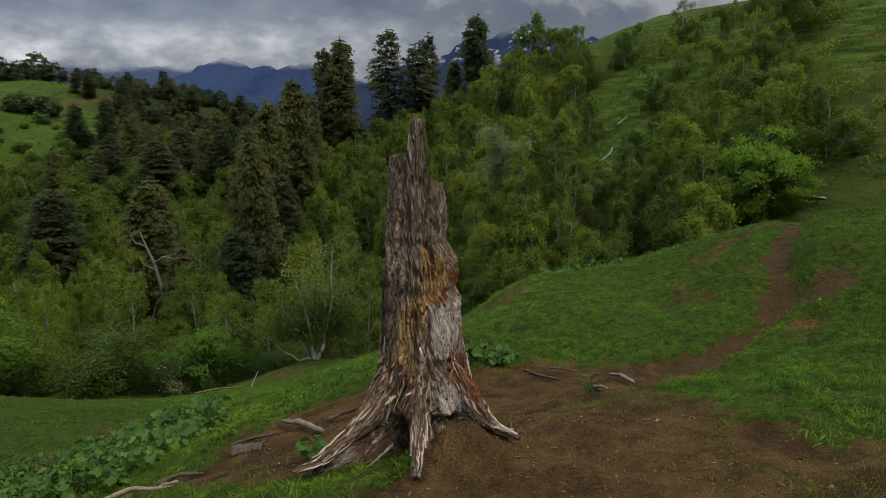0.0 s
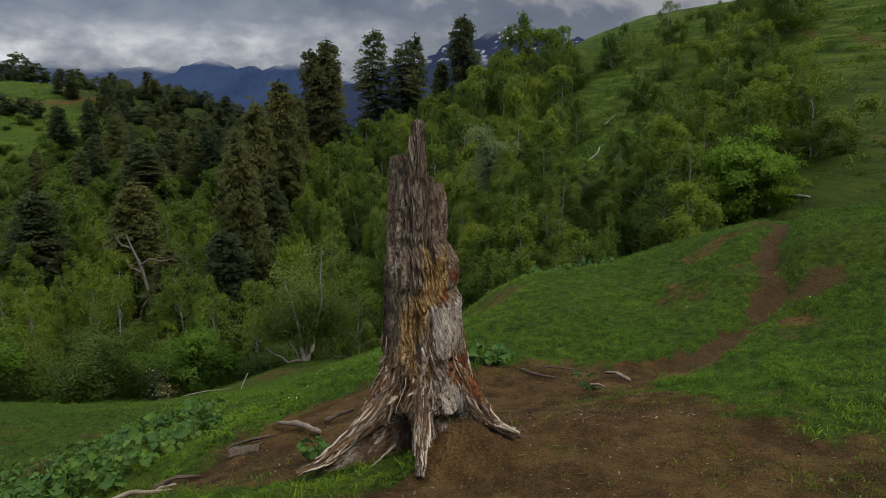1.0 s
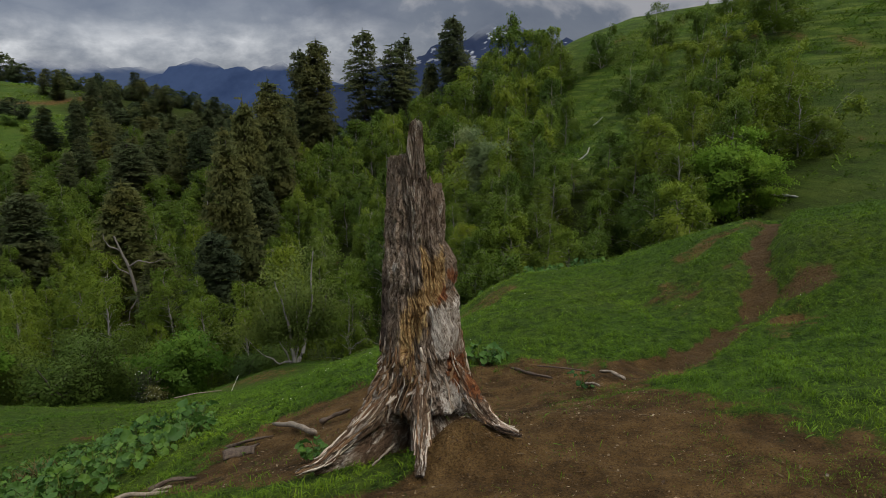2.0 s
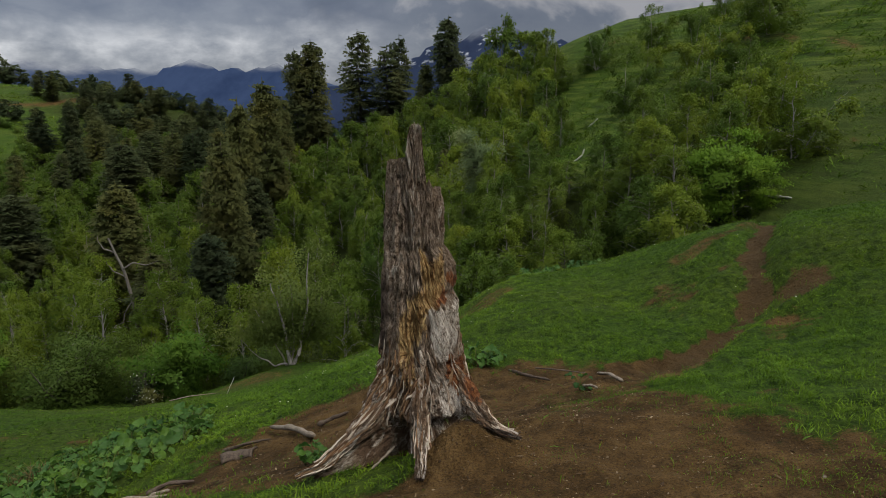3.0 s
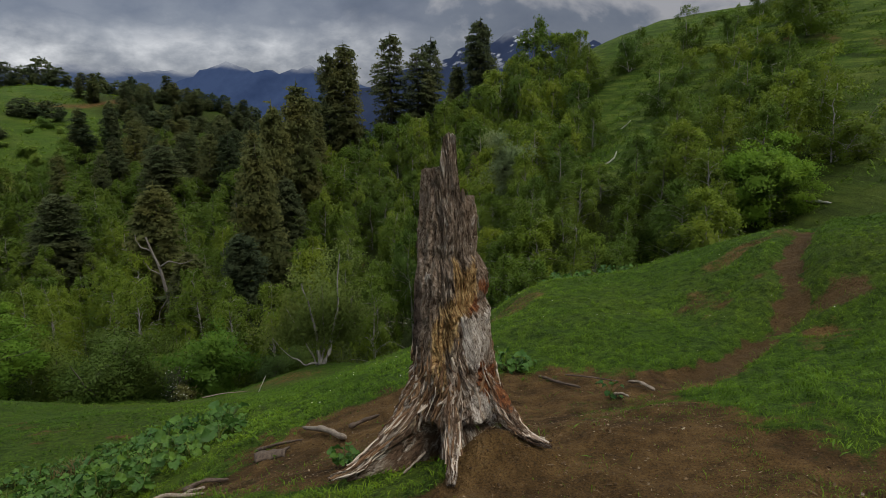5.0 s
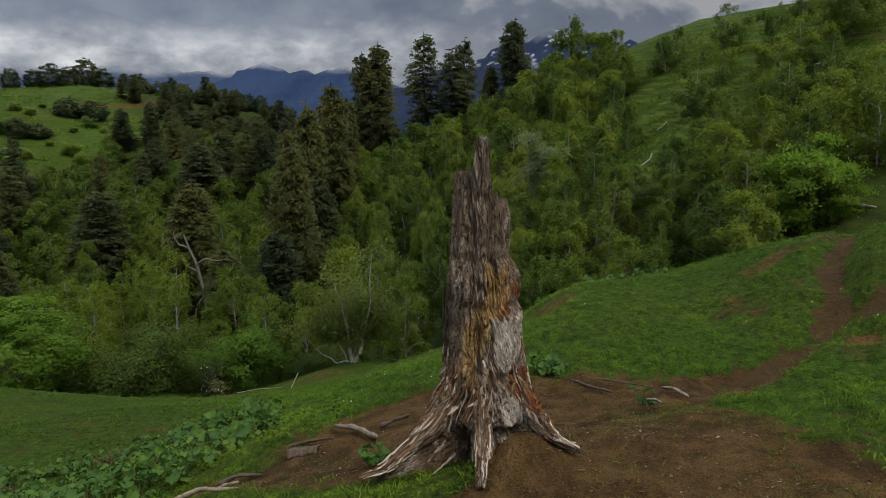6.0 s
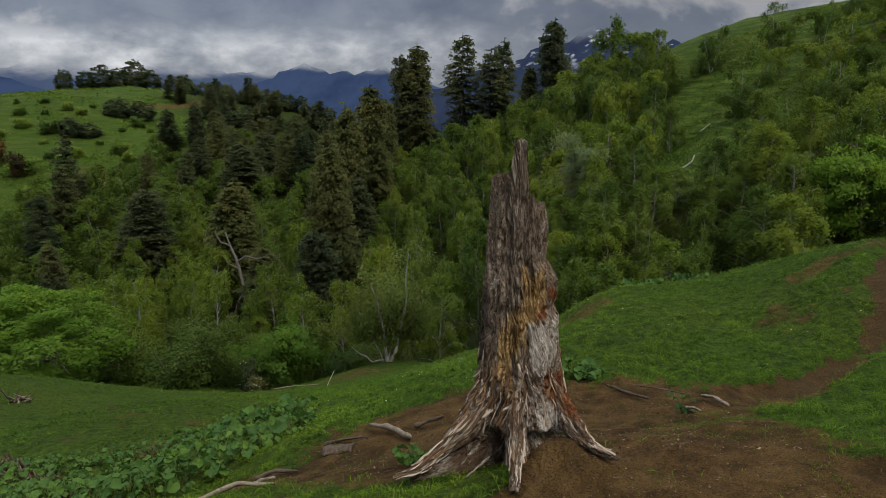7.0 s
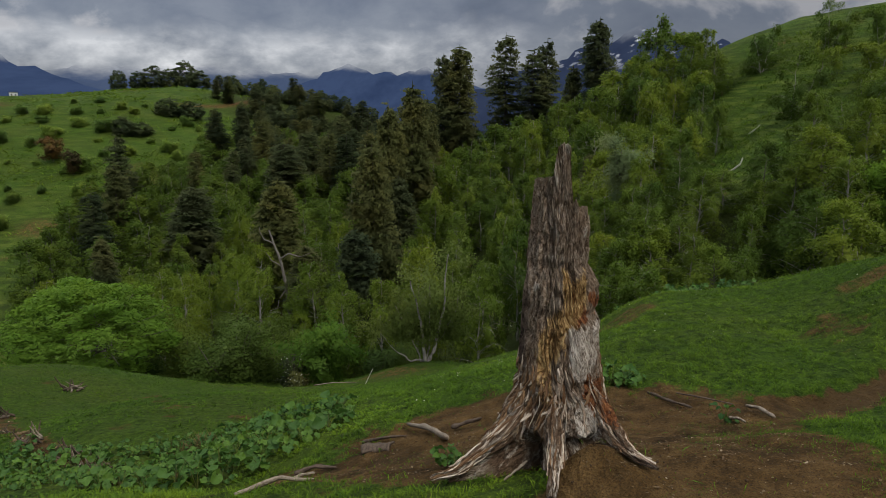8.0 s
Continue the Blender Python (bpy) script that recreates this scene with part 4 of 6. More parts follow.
def scatter(kind, count, outline, hrange, ratio, gap, seed, taken, keep=None):
    """Trees at random in an outline; with keep, a list, they are only noted there."""
    rng = np.random.default_rng(seed)
    xs, ys = [p[0] for p in outline], [p[1] for p in outline]
    tries = made = 0
    while made < count and tries < count * 60:
        tries += 1
        x, y = rng.uniform(min(xs), max(xs)), rng.uniform(min(ys), max(ys))
        if inside(outline, np.array([x]), np.array([y]))[0] < 0:
            continue
        if any((x - a) ** 2 + (y - b) ** 2 < gap * gap for a, b in taken):
            continue
        taken.append((x, y))
        h = rng.uniform(*hrange)
        at = (x, y, h, h * rng.uniform(*ratio))
        if keep is None:
            kind.put(at)
        else:
            keep.append(at)
        made += 1


def far_woods(kind, spots, label, seed):
    """All the far trees, too many to count, in one mesh."""
    rng = np.random.default_rng(seed)
    data = []
    for ob, _ in kind.trees:
        both = []
        for child in sorted(ob.children, key=lambda c: c.name, reverse=True):
            me = child.data
            co = np.empty(len(me.vertices) * 3, np.float32)
            me.vertices.foreach_get("co", co)
            me.calc_loop_triangles()
            tri = np.empty(len(me.loop_triangles) * 3, np.int32)
            me.loop_triangles.foreach_get("vertices", tri)
            both.append((co.reshape(-1, 3), tri.reshape(-1, 3), LEAF_WAYS.get(me.name)))
        data.append(both)
    bh, bw = kind.base
    vs, fs, mats, ways, o = [], [], [], [], 0
    for k, (x, y, h, w) in enumerate(spots):
        a, z = rng.uniform(0, 6.28), ground_z(x, y) - 0.1
        for slot, (co, tri, way) in enumerate(data[k % len(data)]):
            p = co * np.array([w / bw, w / bw, h / bh])
            p = np.stack([p[:, 0] * np.cos(a) - p[:, 1] * np.sin(a) + x, p[:, 0] * np.sin(a) + p[:, 1] * np.cos(a) + y, p[:, 2] + z], 1)
            if way is None:
                way = np.stack([co[:, 0], co[:, 1], 0 * co[:, 2] + 0.05], 1)
                way = way / (np.linalg.norm(way, axis=1)[:, None] + 1e-9)
            ways.append(np.stack([way[:, 0] * np.cos(a) - way[:, 1] * np.sin(a), way[:, 0] * np.sin(a) + way[:, 1] * np.cos(a), way[:, 2]], 1))
            vs.append(p)
            fs.append(tri + o)
            mats.append(np.full(len(tri), slot, np.int32))
            o += len(p)
    me = quick_mesh("birch_wood", np.concatenate(vs), np.concatenate(fs), M_WHITE_BARK, True)
    me.materials.append(M_BIRCH)
    me.polygons.foreach_set("material_index", np.concatenate(mats))
    me.normals_split_custom_set_from_vertices(np.concatenate(ways).tolist())
    tagged(new("birch_wood", me), label, "woods", kind="stuff")


taken = [(a[0], a[1]) for a in FIRS + BIRCHES + CREST] + [(-25.6, 49.6), (-24.4, 47.2), (-23.2, 44.8), (14.2, 49.5), (13.6, 47.0), (13.0, 44.6)]
scatter(birches, 72, LEFT_WOOD, (6.5, 10), (0.48, 0.66), 2.9, 21, taken)
scatter(far_birches, 92, MID_WOOD, (6, 9.5), (0.5, 0.72), 2.9, 22, taken)
birches.put((-21.7, 43.0, 4.6, 3.6))
birches.put((-20.3, 42.6, 4.0, 3.2))
edge_bushes = Kind(lambda h, w, r: tree_thing("bush", broadleaf(h, w, r, 16000, 0.082, "bush", 3), M_BARK, M_BUSH, "dense low birch bush at the meadow edge", "bush", "bushes of the meadow edge"), 3, 4.5, 5.5, 19, 0.12)
for at in ((-20.6, 31.0, 4.7, 6.6), (-17.4, 32.2, 3.4, 4.2), (-24.6, 33.5, 4.2, 5.0), (-30.5, 35.5, 4.6, 5.2), (-22.8, 36.5, 5.2, 5.0), (-12.0, 35.0, 3.4, 4.0), (-9.6, 36.0, 4.0, 4.2),
           (-34.0, 32.5, 3.0, 4.4), (-27.0, 36.5, 5.0, 5.0), (-19.2, 36.0, 4.4, 4.4), (-15.8, 36.5, 3.6, 4.2)):
    edge_bushes.put(at)
    taken.append(at[:2])
scatter(birches, 32, RIGHT_HOLLOW, (4.5, 7.5), (0.58, 0.78), 2.2, 23, taken)
scatter(far_birches, 27, RIGHT_SLOPE, (5, 7.5), (0.52, 0.72), 3.0, 27, taken)
scatter(thin_birches, 10, RIGHT_GROUP, (4, 6), (0.75, 0.95), 2.4, 28, taken)
scatter(thin_birches, 5, HILL_TOP, (3.5, 6), (0.7, 0.95), 3.5, 29, taken)
woods = []
scatter(None, 85, LEFT_SLOPE, (5.5, 9), (0.65, 0.9), 3.0, 31, taken, woods)
scatter(None, 50, FAR_WOOD, (6, 9), (0.6, 0.85), 3.6, 24, taken, woods)
far_woods(far_birches, woods, "far birch wood on the valley side", 32)
scatter(far_firs, 74, FIR_RIDGE, (5, 8), (0.5, 0.72), 2.8, 25, taken)
GAP_WOOD = ((-58, 104), (-34, 104), (-31, 118), (-44, 142), (-66, 134))
scatter(far_firs, 26, GAP_WOOD, (10, 14.5), (0.32, 0.46), 3.2, 36, taken)
scatter(pines, 44, FIR_RIDGE, (4, 6.5), (0.75, 1.0), 2.6, 34, taken)
scatter(bushes, 54, FAR_HILL, (1.1, 3.6), (1.3, 2.1), 4.4, 26, taken)

maples.put((-29.0, 28.8, 7.3, 11.8), "large spreading maple with dense bright green leaves at the meadow edge")
young_maples = Kind(lambda h, w, r: tree_thing("maple_tree", broadleaf(h, w, r, 20000, 0.112, "maple"), M_BARK, M_MAPLE, "young bright green maple with a rounded crown", "tree"), 2, 6, 5.5, 35, 0.22)
young_maples.put((18.6, 33.0, 6.8, 5.4))
young_maples.put((-14.3, 30.0, 6.4, 5.0), "small maple with bright green leaves at the meadow edge")
young_maples.put((20.0, 31.9, 4.8, 3.8), "low bright green maple behind the grassy brow")
willows = Kind(lambda h, w, r: tree_thing("willow_tree", broadleaf(h, w, r, 13000, 0.12, "willow", 2), M_BARK, M_SILVER, "silvery grey-green willow among the birches", "tree"), 1, 8, 5, 20)
willows.put((6.7, 49.6, 8.0, 5.0))


# ---- the broken trunk ----
def stump_material():
    m, nt, b = material("weathered_wood", 0.85, 0.2)
    co = nt.nodes.new("ShaderNodeTexCoord").outputs["Object"]
    grain = nt.nodes.new("ShaderNodeAttribute")
    grain.attribute_name = "grain"

    def along(squash):
        mp = nt.nodes.new("ShaderNodeMapping")
        mp.inputs["Scale"].default_value = (1, 1, squash)
        nt.links.new(grain.outputs["Vector"], mp.inputs[0])
        return mp.outputs[0]

    streak = tex_noise(nt, 40, 5, 0.70, along(0.30), 1.1)
    hair = tex_noise(nt, 120, 4, 0.68, along(0.28), 0.9)
    blot = tex_noise(nt, 4.5, 6, 0.65, co)
    strip = tex_noise(nt, 15, 4, 0.62, along(0.16), 1.0)
    base = ramp_of(nt, streak, ((0.35, (0.060, 0.039, 0.024)), (0.44, (0.200, 0.143, 0.096)), (0.54, (0.345, 0.268, 0.196)), (0.66, (0.58, 0.49, 0.39))))
    base = mix_col(nt, ramp_of(nt, blot, ((0.42, (0.55, 0.55, 0.55)), (0.58, (0, 0, 0)))), base, mix_col(nt, 1.0, base, (0.72, 0.60, 0.50), "MULTIPLY"))
    ochre = ramp_of(nt, streak, ((0.35, (0.10, 0.048, 0.017)), (0.46, (0.33, 0.185, 0.066)), (0.62, (0.68, 0.465, 0.205))))
    pale = ramp_of(nt, streak, ((0.35, (0.130, 0.092, 0.062)), (0.45, (0.44, 0.362, 0.284)), (0.59, (0.77, 0.685, 0.575))))
    red = ramp_of(nt, streak, ((0.35, (0.05, 0.015, 0.007)), (0.5, (0.19, 0.064, 0.022)), (0.65, (0.38, 0.165, 0.060))))
    bark = ramp_of(nt, streak, ((0.36, (0.022, 0.014, 0.010)), (0.5, (0.105, 0.070, 0.048)), (0.66, (0.23, 0.175, 0.130))))

    def worn(name, lo, hi):
        k = maths(nt, "ADD", attr(nt, name), maths(nt, "MULTIPLY", maths(nt, "SUBTRACT", maths(nt, "ADD", blot, maths(nt, "MULTIPLY", streak, 1.1)), 1.05), 1.2))
        return ramp_of(nt, k, ((lo, (0, 0, 0)), (hi, (1, 1, 1))))
    c = mix_col(nt, worn("bark", 0.38, 0.70), base, bark)
    c = mix_col(nt, worn("ochre", 0.35, 0.62), c, ochre)
    # torn strips of pale outer wood over brown heartwood
    on = attr(nt, "strip")
    c = mix_col(nt, maths(nt, "MULTIPLY", on, ramp_of(nt, strip, ((0.47, (0.9, 0.9, 0.9)), (0.52, (0, 0, 0))))), c, mix_col(nt, streak, (0.055, 0.030, 0.016), (0.25, 0.150, 0.085)))
    c = mix_col(nt, maths(nt, "MULTIPLY", on, ramp_of(nt, strip, ((0.56, (0, 0, 0)), (0.60, (0.85, 0.85, 0.85))))), c, pale)
    c = mix_col(nt, worn("pale", 0.36, 0.62), c, pale)
    c = mix_col(nt, worn("red", 0.38, 0.60), c, red)
    c = mix_col(nt, ramp_of(nt, hair, ((0.37, (0.80, 0.80, 0.80)), (0.48, (0, 0, 0)))), c, mix_col(nt, 1.0, c, (0.30, 0.25, 0.21), "MULTIPLY"))
    nt.links.new(c, b.inputs["Base Color"])
    h = maths(nt, "ADD", maths(nt, "MULTIPLY", maths(nt, "ADD", streak, maths(nt, "MULTIPLY", strip, on)), 1.2), maths(nt, "MULTIPLY", hair, 0.9))
    bump_of(nt, b, h, 1.0, 0.030)
    return m


def splinter_material(name, low, mid, high):
    """Torn strips of wood: grain runs along each strip, and no two are alike."""
    m, nt, b = material(name, 0.8, 0.2)
    info = nt.nodes.new("ShaderNodeObjectInfo")
    uvw = nt.nodes.new("ShaderNodeAttribute")
    uvw.attribute_name = "grain"
    mp = nt.nodes.new("ShaderNodeMapping")
    mp.inputs["Scale"].default_value = (1, 1, 0.10)
    nt.links.new(uvw.outputs["Vector"], mp.inputs[0])
    n = tex_noise(nt, 130, 4, 0.65, mp.outputs[0], 0.6)
    c = ramp_of(nt, n, ((0.34, low), (0.48, mid), (0.64, high)))
    c = mix_col(nt, 1.0, c, ramp_of(nt, info.outputs["Random"], ((0.0, (0.48, 0.41, 0.36)), (0.5, (0.86, 0.81, 0.76)), (1.0, (1.10, 1.08, 1.05)))), "MULTIPLY")
    nt.links.new(c, b.inputs["Base Color"])
    bump_of(nt, b, n, 0.8, 0.008)
    return m


M_STUMP = stump_material()
M_SPLINTER = splinter_material("torn_pale_wood", (0.15, 0.104, 0.066), (0.49, 0.398, 0.304), (0.79, 0.705, 0.590))
M_HEART = splinter_material("torn_brown_wood", (0.045, 0.024, 0.012), (0.175, 0.100, 0.050), (0.33, 0.205, 0.112))
# trunk outline: height, one side, other side
TRUNK = ((2.75, -0.215, 0.18), (2.36, -0.222, 0.183), (2.17, -0.233, 0.210), (2.08, -0.240, 0.226), (1.99, -0.243, 0.238), (1.85, -0.250, 0.244), (1.65, -0.268, 0.238), (1.61, -0.273, 0.276),
         (1.51, -0.285, 0.326), (1.41, -0.291, 0.342), (1.31, -0.293, 0.336), (1.26, -0.294, 0.310), (1.16, -0.296, 0.360), (1.04, -0.302, 0.356), (0.91, -0.310, 0.370), (0.81, -0.316, 0.380),
         (0.66, -0.332, 0.415), (0.55, -0.352, 0.445), (0.45, -0.398, 0.470), (0.32, -0.45, 0.495), (0.19, -0.49, 0.515), (-0.6, -0.55, 0.54))
# broken rim: across the trunk, and height: a tall splinter, a shelf to either side
RIM = ((-0.24, 2.30), (-0.21, 2.36), (-0.19, 2.335), (-0.15, 2.375), (-0.10, 2.355), (-0.080, 2.39), (-0.064, 2.47), (-0.053, 2.58), (-0.044, 2.645), (0.0, 2.668), (0.05, 2.66), (0.075, 2.625), (0.086, 2.50), (0.090, 2.13),
       (0.103, 2.15), (0.113, 2.08), (0.126, 2.16), (0.139, 2.205), (0.149, 2.17), (0.157, 2.08), (0.167, 2.055), (0.176, 2.15), (0.185, 2.155), (0.189, 2.01), (0.194, 2.06), (0.198, 1.97), (0.2, 1.93))
# roots: bearing in degrees of the flare, its reach, its width in degrees, where it begins
FLARES = ((-150, 0.28, 17, 0.80), (-130, 0.05, 10, 0.66), (-91, 0.26, 9, 0.80), (-66, 0.34, 13, 0.84), (-42, 0.34, 11, 0.90), (15, 0.08, 12, 0.5), (70, 0.2, 14, 0.45), (125, 0.25, 14, 0.45), (172, 0.13, 12, 0.55))


def gauss(x, z, cx, cz, sx, sz):
    return np.exp(-((x - cx) / sx) ** 2 - ((z - cz) / sz) ** 2)


def wood_relief(u, v, s):
    """Depth of the weathered grain: long ridges and splits that run with the fibres."""
    wu, wv = (fbm(u * 5, v * 5, s * 4, 56, 2) - 0.5) * 0.07, (fbm(u * 5 + 9, v * 5, s * 4, 57, 2) - 0.5) * 0.07
    u, v = u + wu, v + wv
    n1 = fbm(u * 9, v * 9, s * 1.1, 51, 3)
    n2 = fbm(u * 27, v * 27, s * 5.0, 52, 3)
    n3 = fbm(u * 66, v * 66, s * 15, 53, 2)
    crack = np.clip((np.abs(n2 - 0.5) - 0.02) / 0.09, 0, 1)
    flake = fade(0.50, 0.57, fbm(u * 20, v * 20, s * 3.4, 54, 2))
    return (n1 - 0.5) * 0.062 + (crack - 0.8) * 0.034 + (flake - 0.6) * 0.014 + (n3 - 0.5) * 0.026 - 0.006


def vector_attr(me, name, vecs):
    a = me.attributes.new(name, "FLOAT_VECTOR", "POINT")
    a.data.foreach_set("vector", np.asarray(vecs, np.float32).ravel())


def wood_tints(me, x, y, z):
    front = fade(0.05, -0.20, y)
    x = x + (fbm(x * 12, y * 12, z * 4, 65, 4, 0.6) - 0.5) * 0.15
    z = z + (fbm(x * 9 + 5, y * 9, z * 3, 67, 4, 0.6) - 0.5) * 0.34
    n = fbm(x * 7, y * 7, z * 4, 64, 3) - 0.5
    ochre = 0.75 * gauss(x, z, 0.08, 1.57, 0.06, 0.10) + 1.15 * gauss(x, z, 0.16, 1.40, 0.11, 0.15) + 0.9 * gauss(x, z, 0.06, 1.22, 0.09, 0.10) + 1.35 * gauss(x, z, -0.085, 0.86, 0.060, 0.33) + 0.9 * gauss(x, z, 0.025, 1.0, 0.045, 0.15) + 0.9 * gauss(x, z, -0.085, 0.60, 0.06, 0.16)
    pale = 1.5 * gauss(x, z, 0.22, 0.92, 0.105, 0.17) + 1.0 * gauss(x, z, 0.14, 1.10, 0.05, 0.08) + 1.3 * gauss(x, z, 0.33, 1.06, 0.055, 0.13) + 1.7 * gauss(x, z, 0.27, 0.42, 0.085, 0.17) + 0.9 * gauss(x, z, -0.175, 1.50, 0.03, 0.05)
    pale += 0.40 * fade(2.3, 2.6, z) + 0.45 * gauss(x, z, 0.22, 2.0, 0.04, 0.17) + 0.35 * gauss(x, z, -0.02, 1.9, 0.05, 0.4)
    red = 0.8 * gauss(x, z, 0.31, 1.42, 0.045, 0.12) + 0.95 * gauss(x, z, 0.21, 1.25, 0.07, 0.05)
    for cx, cz in ((0.28, 0.73), (0.335, 0.64), (0.385, 0.54), (0.43, 0.44)):
        red += 1.7 * gauss(x, z, cx, cz, 0.055, 0.075)
    bark = 0.95 * gauss(x, z, -0.29, 1.0, 0.085, 0.60) + 0.45 * gauss(x, z, -0.22, 2.1, 0.10, 0.3)
    point_attr(me, "strip", fade(0.82, 0.50, z) * (1 - 0.9 * np.clip(gauss(x, z, 0.27, 0.4, 0.09, 0.25), 0, 1)))
    point_attr(me, "ochre", np.clip(ochre * front + n * 0.4, 0, 1.5))
    point_attr(me, "pale", np.clip(pale * np.maximum(front, 0.4) + n * 0.4, 0, 1.5))
    point_attr(me, "red", np.clip(red * front + n * 0.3, 0, 1.5))
    point_attr(me, "bark", np.clip(bark + n * 0.3, 0, 1.5))


def torn_strip(path, out, width, thick, rng, mat, parent, label=""):
    """One pointed strip of wood lying along a path; out points away from the wood below it."""
    n = len(path)
    u = np.linspace(0, 1, n)
    t = np.gradient(path, axis=0)
    t /= np.linalg.norm(t, axis=1)[:, None] + 1e-9
    side = np.cross(t, out)
    side /= np.linalg.norm(side, axis=1)[:, None] + 1e-9
    k = rng.uniform(0.25, 0.75)
    prof = np.where(u < k, (u / k) ** 0.55, ((1 - u) / (1 - k)) ** 0.75) * (1 + 0.35 * (vnoise(u * 6, rng.uniform(0, 90), 0, 3) - 0.5))
    w = width * 0.5 * np.clip(prof, 0.02, 1)
    skew = (vnoise(u * 4, rng.uniform(0, 90), 0, 4) - 0.5) * width * 0.9
    mid = path + side * skew[:, None]
    ring = [mid - side * w[:, None], mid - side * w[:, None] * 0.35 + out * thick, mid + side * w[:, None] * 0.45 + out * thick * 0.8, mid + side * w[:, None], mid - out * thick * 1.5]
    v = np.stack(ring, 1)
    f = []
    for i in range(n - 1):
        for j in range(5):
            a, b = i * 5 + j, i * 5 + (j + 1) % 5
            f.append((a, b, b + 5, a + 5))
    me = quick_mesh("splinter", v.reshape(-1, 3), np.array(f), mat, False)
    g = np.stack([np.broadcast_to(np.array([-1, -0.35, 0.45, 1, 0])[None] * width, (n, 5)), np.full((n, 5), rng.uniform(0, 20)), np.broadcast_to((u * np.linalg.norm(path[-1] - path[0]))[:, None], (n, 5))], -1)
    vector_attr(me, "grain", g.reshape(-1, 3))
    return part_of("splinter", me, parent, label)


def build_stump():
    e = new("tree_stump")
    rng = np.random.default_rng(55)
    cols, rows, inner = 420, 320, 50
    th = np.linspace(-np.pi, np.pi, cols, endpoint=False)
    zs, xl, xr = (np.array([r[i] for r in TRUNK])[::-1] for i in range(3))
    rx = -0.015 + 0.215 * np.cos(th)
    front = fade(0.40, -0.05, np.sin(th))
    rim = np.interp(rx, *zip(*RIM))
    back = np.where(rx > 0.04, 1.90, 2.18) + 0.10 * np.sin(th * 3 + 1)
    rim = rim * front + back * (1 - front)
    torn = np.where((rx > -0.085) & (rx < 0.09), 0.22, np.where(rx > 0.09, 0.3, 1.0))
    rim = rim + torn * ((fbm(np.cos(th) * 9, np.sin(th) * 9, 0, 71, 3) - 0.5) * 0.06 + (vnoise(np.cos(th) * 34, np.sin(th) * 34, 0, 72) - 0.5) * 0.09)
    s = np.linspace(0, 1, rows) ** 0.95
    T, S = np.meshgrid(th, s, indexing="ij")
    Z = -0.6 + (rim[:, None] + 0.6) * S
    a, c = (np.interp(Z, zs, xr) - np.interp(Z, zs, xl)) / 2, (np.interp(Z, zs, xr) + np.interp(Z, zs, xl)) / 2
    depth = np.minimum(a * 0.98, 0.36)
    axis_y = np.interp(Z, (0, 1.2, 2.6), (-0.16, -0.10, 0.0))
    cosx, siny = np.cos(T), np.sin(T)
    X, Y = c + a * cosx, axis_y + depth * siny
    low = np.clip((0.80 - Z) / 0.72, 0, 1.4)
    grow = np.zeros_like(X)
    for deg, out, wid, top in FLARES:
        bend = (fbm(Z * 3 + deg, 0.5, 0, 66, 2) - 0.5) * 14
        dth = (np.degrees(T) - deg + bend + 180) % 360 - 180
        grow += out * np.exp(-np.abs(dth / wid) ** 1.6) * np.clip((top - Z) / 0.72, 0, 1.3) ** 2.6
    grow -= 0.04 * low
    turn = T + 0.22 * Z + (fbm(cosx * 1.6, siny * 1.6, Z * 1.5, 61, 3) - 0.5) * 0.55
    gu, gv = 0.33 * np.cos(turn) * (1 + 0.8 * low), 0.33 * np.sin(turn) * (1 + 0.8 * low)
    run = np.cumsum(np.hypot(np.diff(Z, axis=1, prepend=Z[:, :1]), np.diff(grow, axis=1, prepend=grow[:, :1])), axis=1)
    slab = np.clip(gauss(X, Z, 0.22, 0.92, 0.12, 0.2) + gauss(X, Z, 0.27, 0.42, 0.09, 0.22), 0, 1) * fade(0.0, -0.12, Y)
    d = wood_relief(gu, gv, run) * (0.9 + 0.25 * np.clip(low, 0, 1)) * (1 - 0.84 * slab) + grow
    # the dark gap below the wood between two roots
    away = (np.degrees(T) + 112 + 180) % 360 - 180
    d -= 0.24 * np.exp(-np.abs(away / 14) ** 2.4) * fade(0.31, 0.08, Z)
    under = (np.degrees(T) + 64 + 180) % 360 - 180
    d -= 0.20 * np.exp(-np.abs(under / 13) ** 3) * fade(0.33, 0.25, Z)
    fr = fade(0.0, -0.12, Y)
    d += fr * (-0.075 * gauss(X, Z, 0.18, 1.40, 0.10, 0.16) - 0.040 * gauss(X, Z, -0.05, 0.95, 0.07, 0.28) + 0.030 * gauss(X, Z, 0.24, 0.93, 0.11, 0.18) - 0.045 * gauss(X, Z, 0.10, 0.80, 0.03, 0.3) - 0.03 * gauss(X, Z, 0.25, 0.70, 0.12, 0.03))
    X, Y = X + d * cosx, Y + d * siny
    # inside of the hollow top
    Si = np.linspace(0, 1, inner)
    Ti, SI = np.meshgrid(th, Si, indexing="ij")
    Zi = rim[:, None] - SI * (rim[:, None] - 1.55)
    wall = 0.045 + 0.06 * SI
    shrink = np.clip(1 - SI ** 8, 0.02, 1)
    ai = (np.interp(Zi, zs, xr) - np.interp(Zi, zs, xl)) / 2 - wall
    ci = (np.interp(Zi, zs, xr) + np.interp(Zi, zs, xl)) / 2
    di = wood_relief(0.25 * np.cos(Ti) + 3, 0.25 * np.sin(Ti), Zi) * 0.6
    Xi, Yi = ci + (ai + di) * shrink * np.cos(Ti), np.interp(Zi, (0, 1.2, 2.6), (-0.16, -0.10, 0.0)) + (ai + di) * shrink * np.sin(Ti)
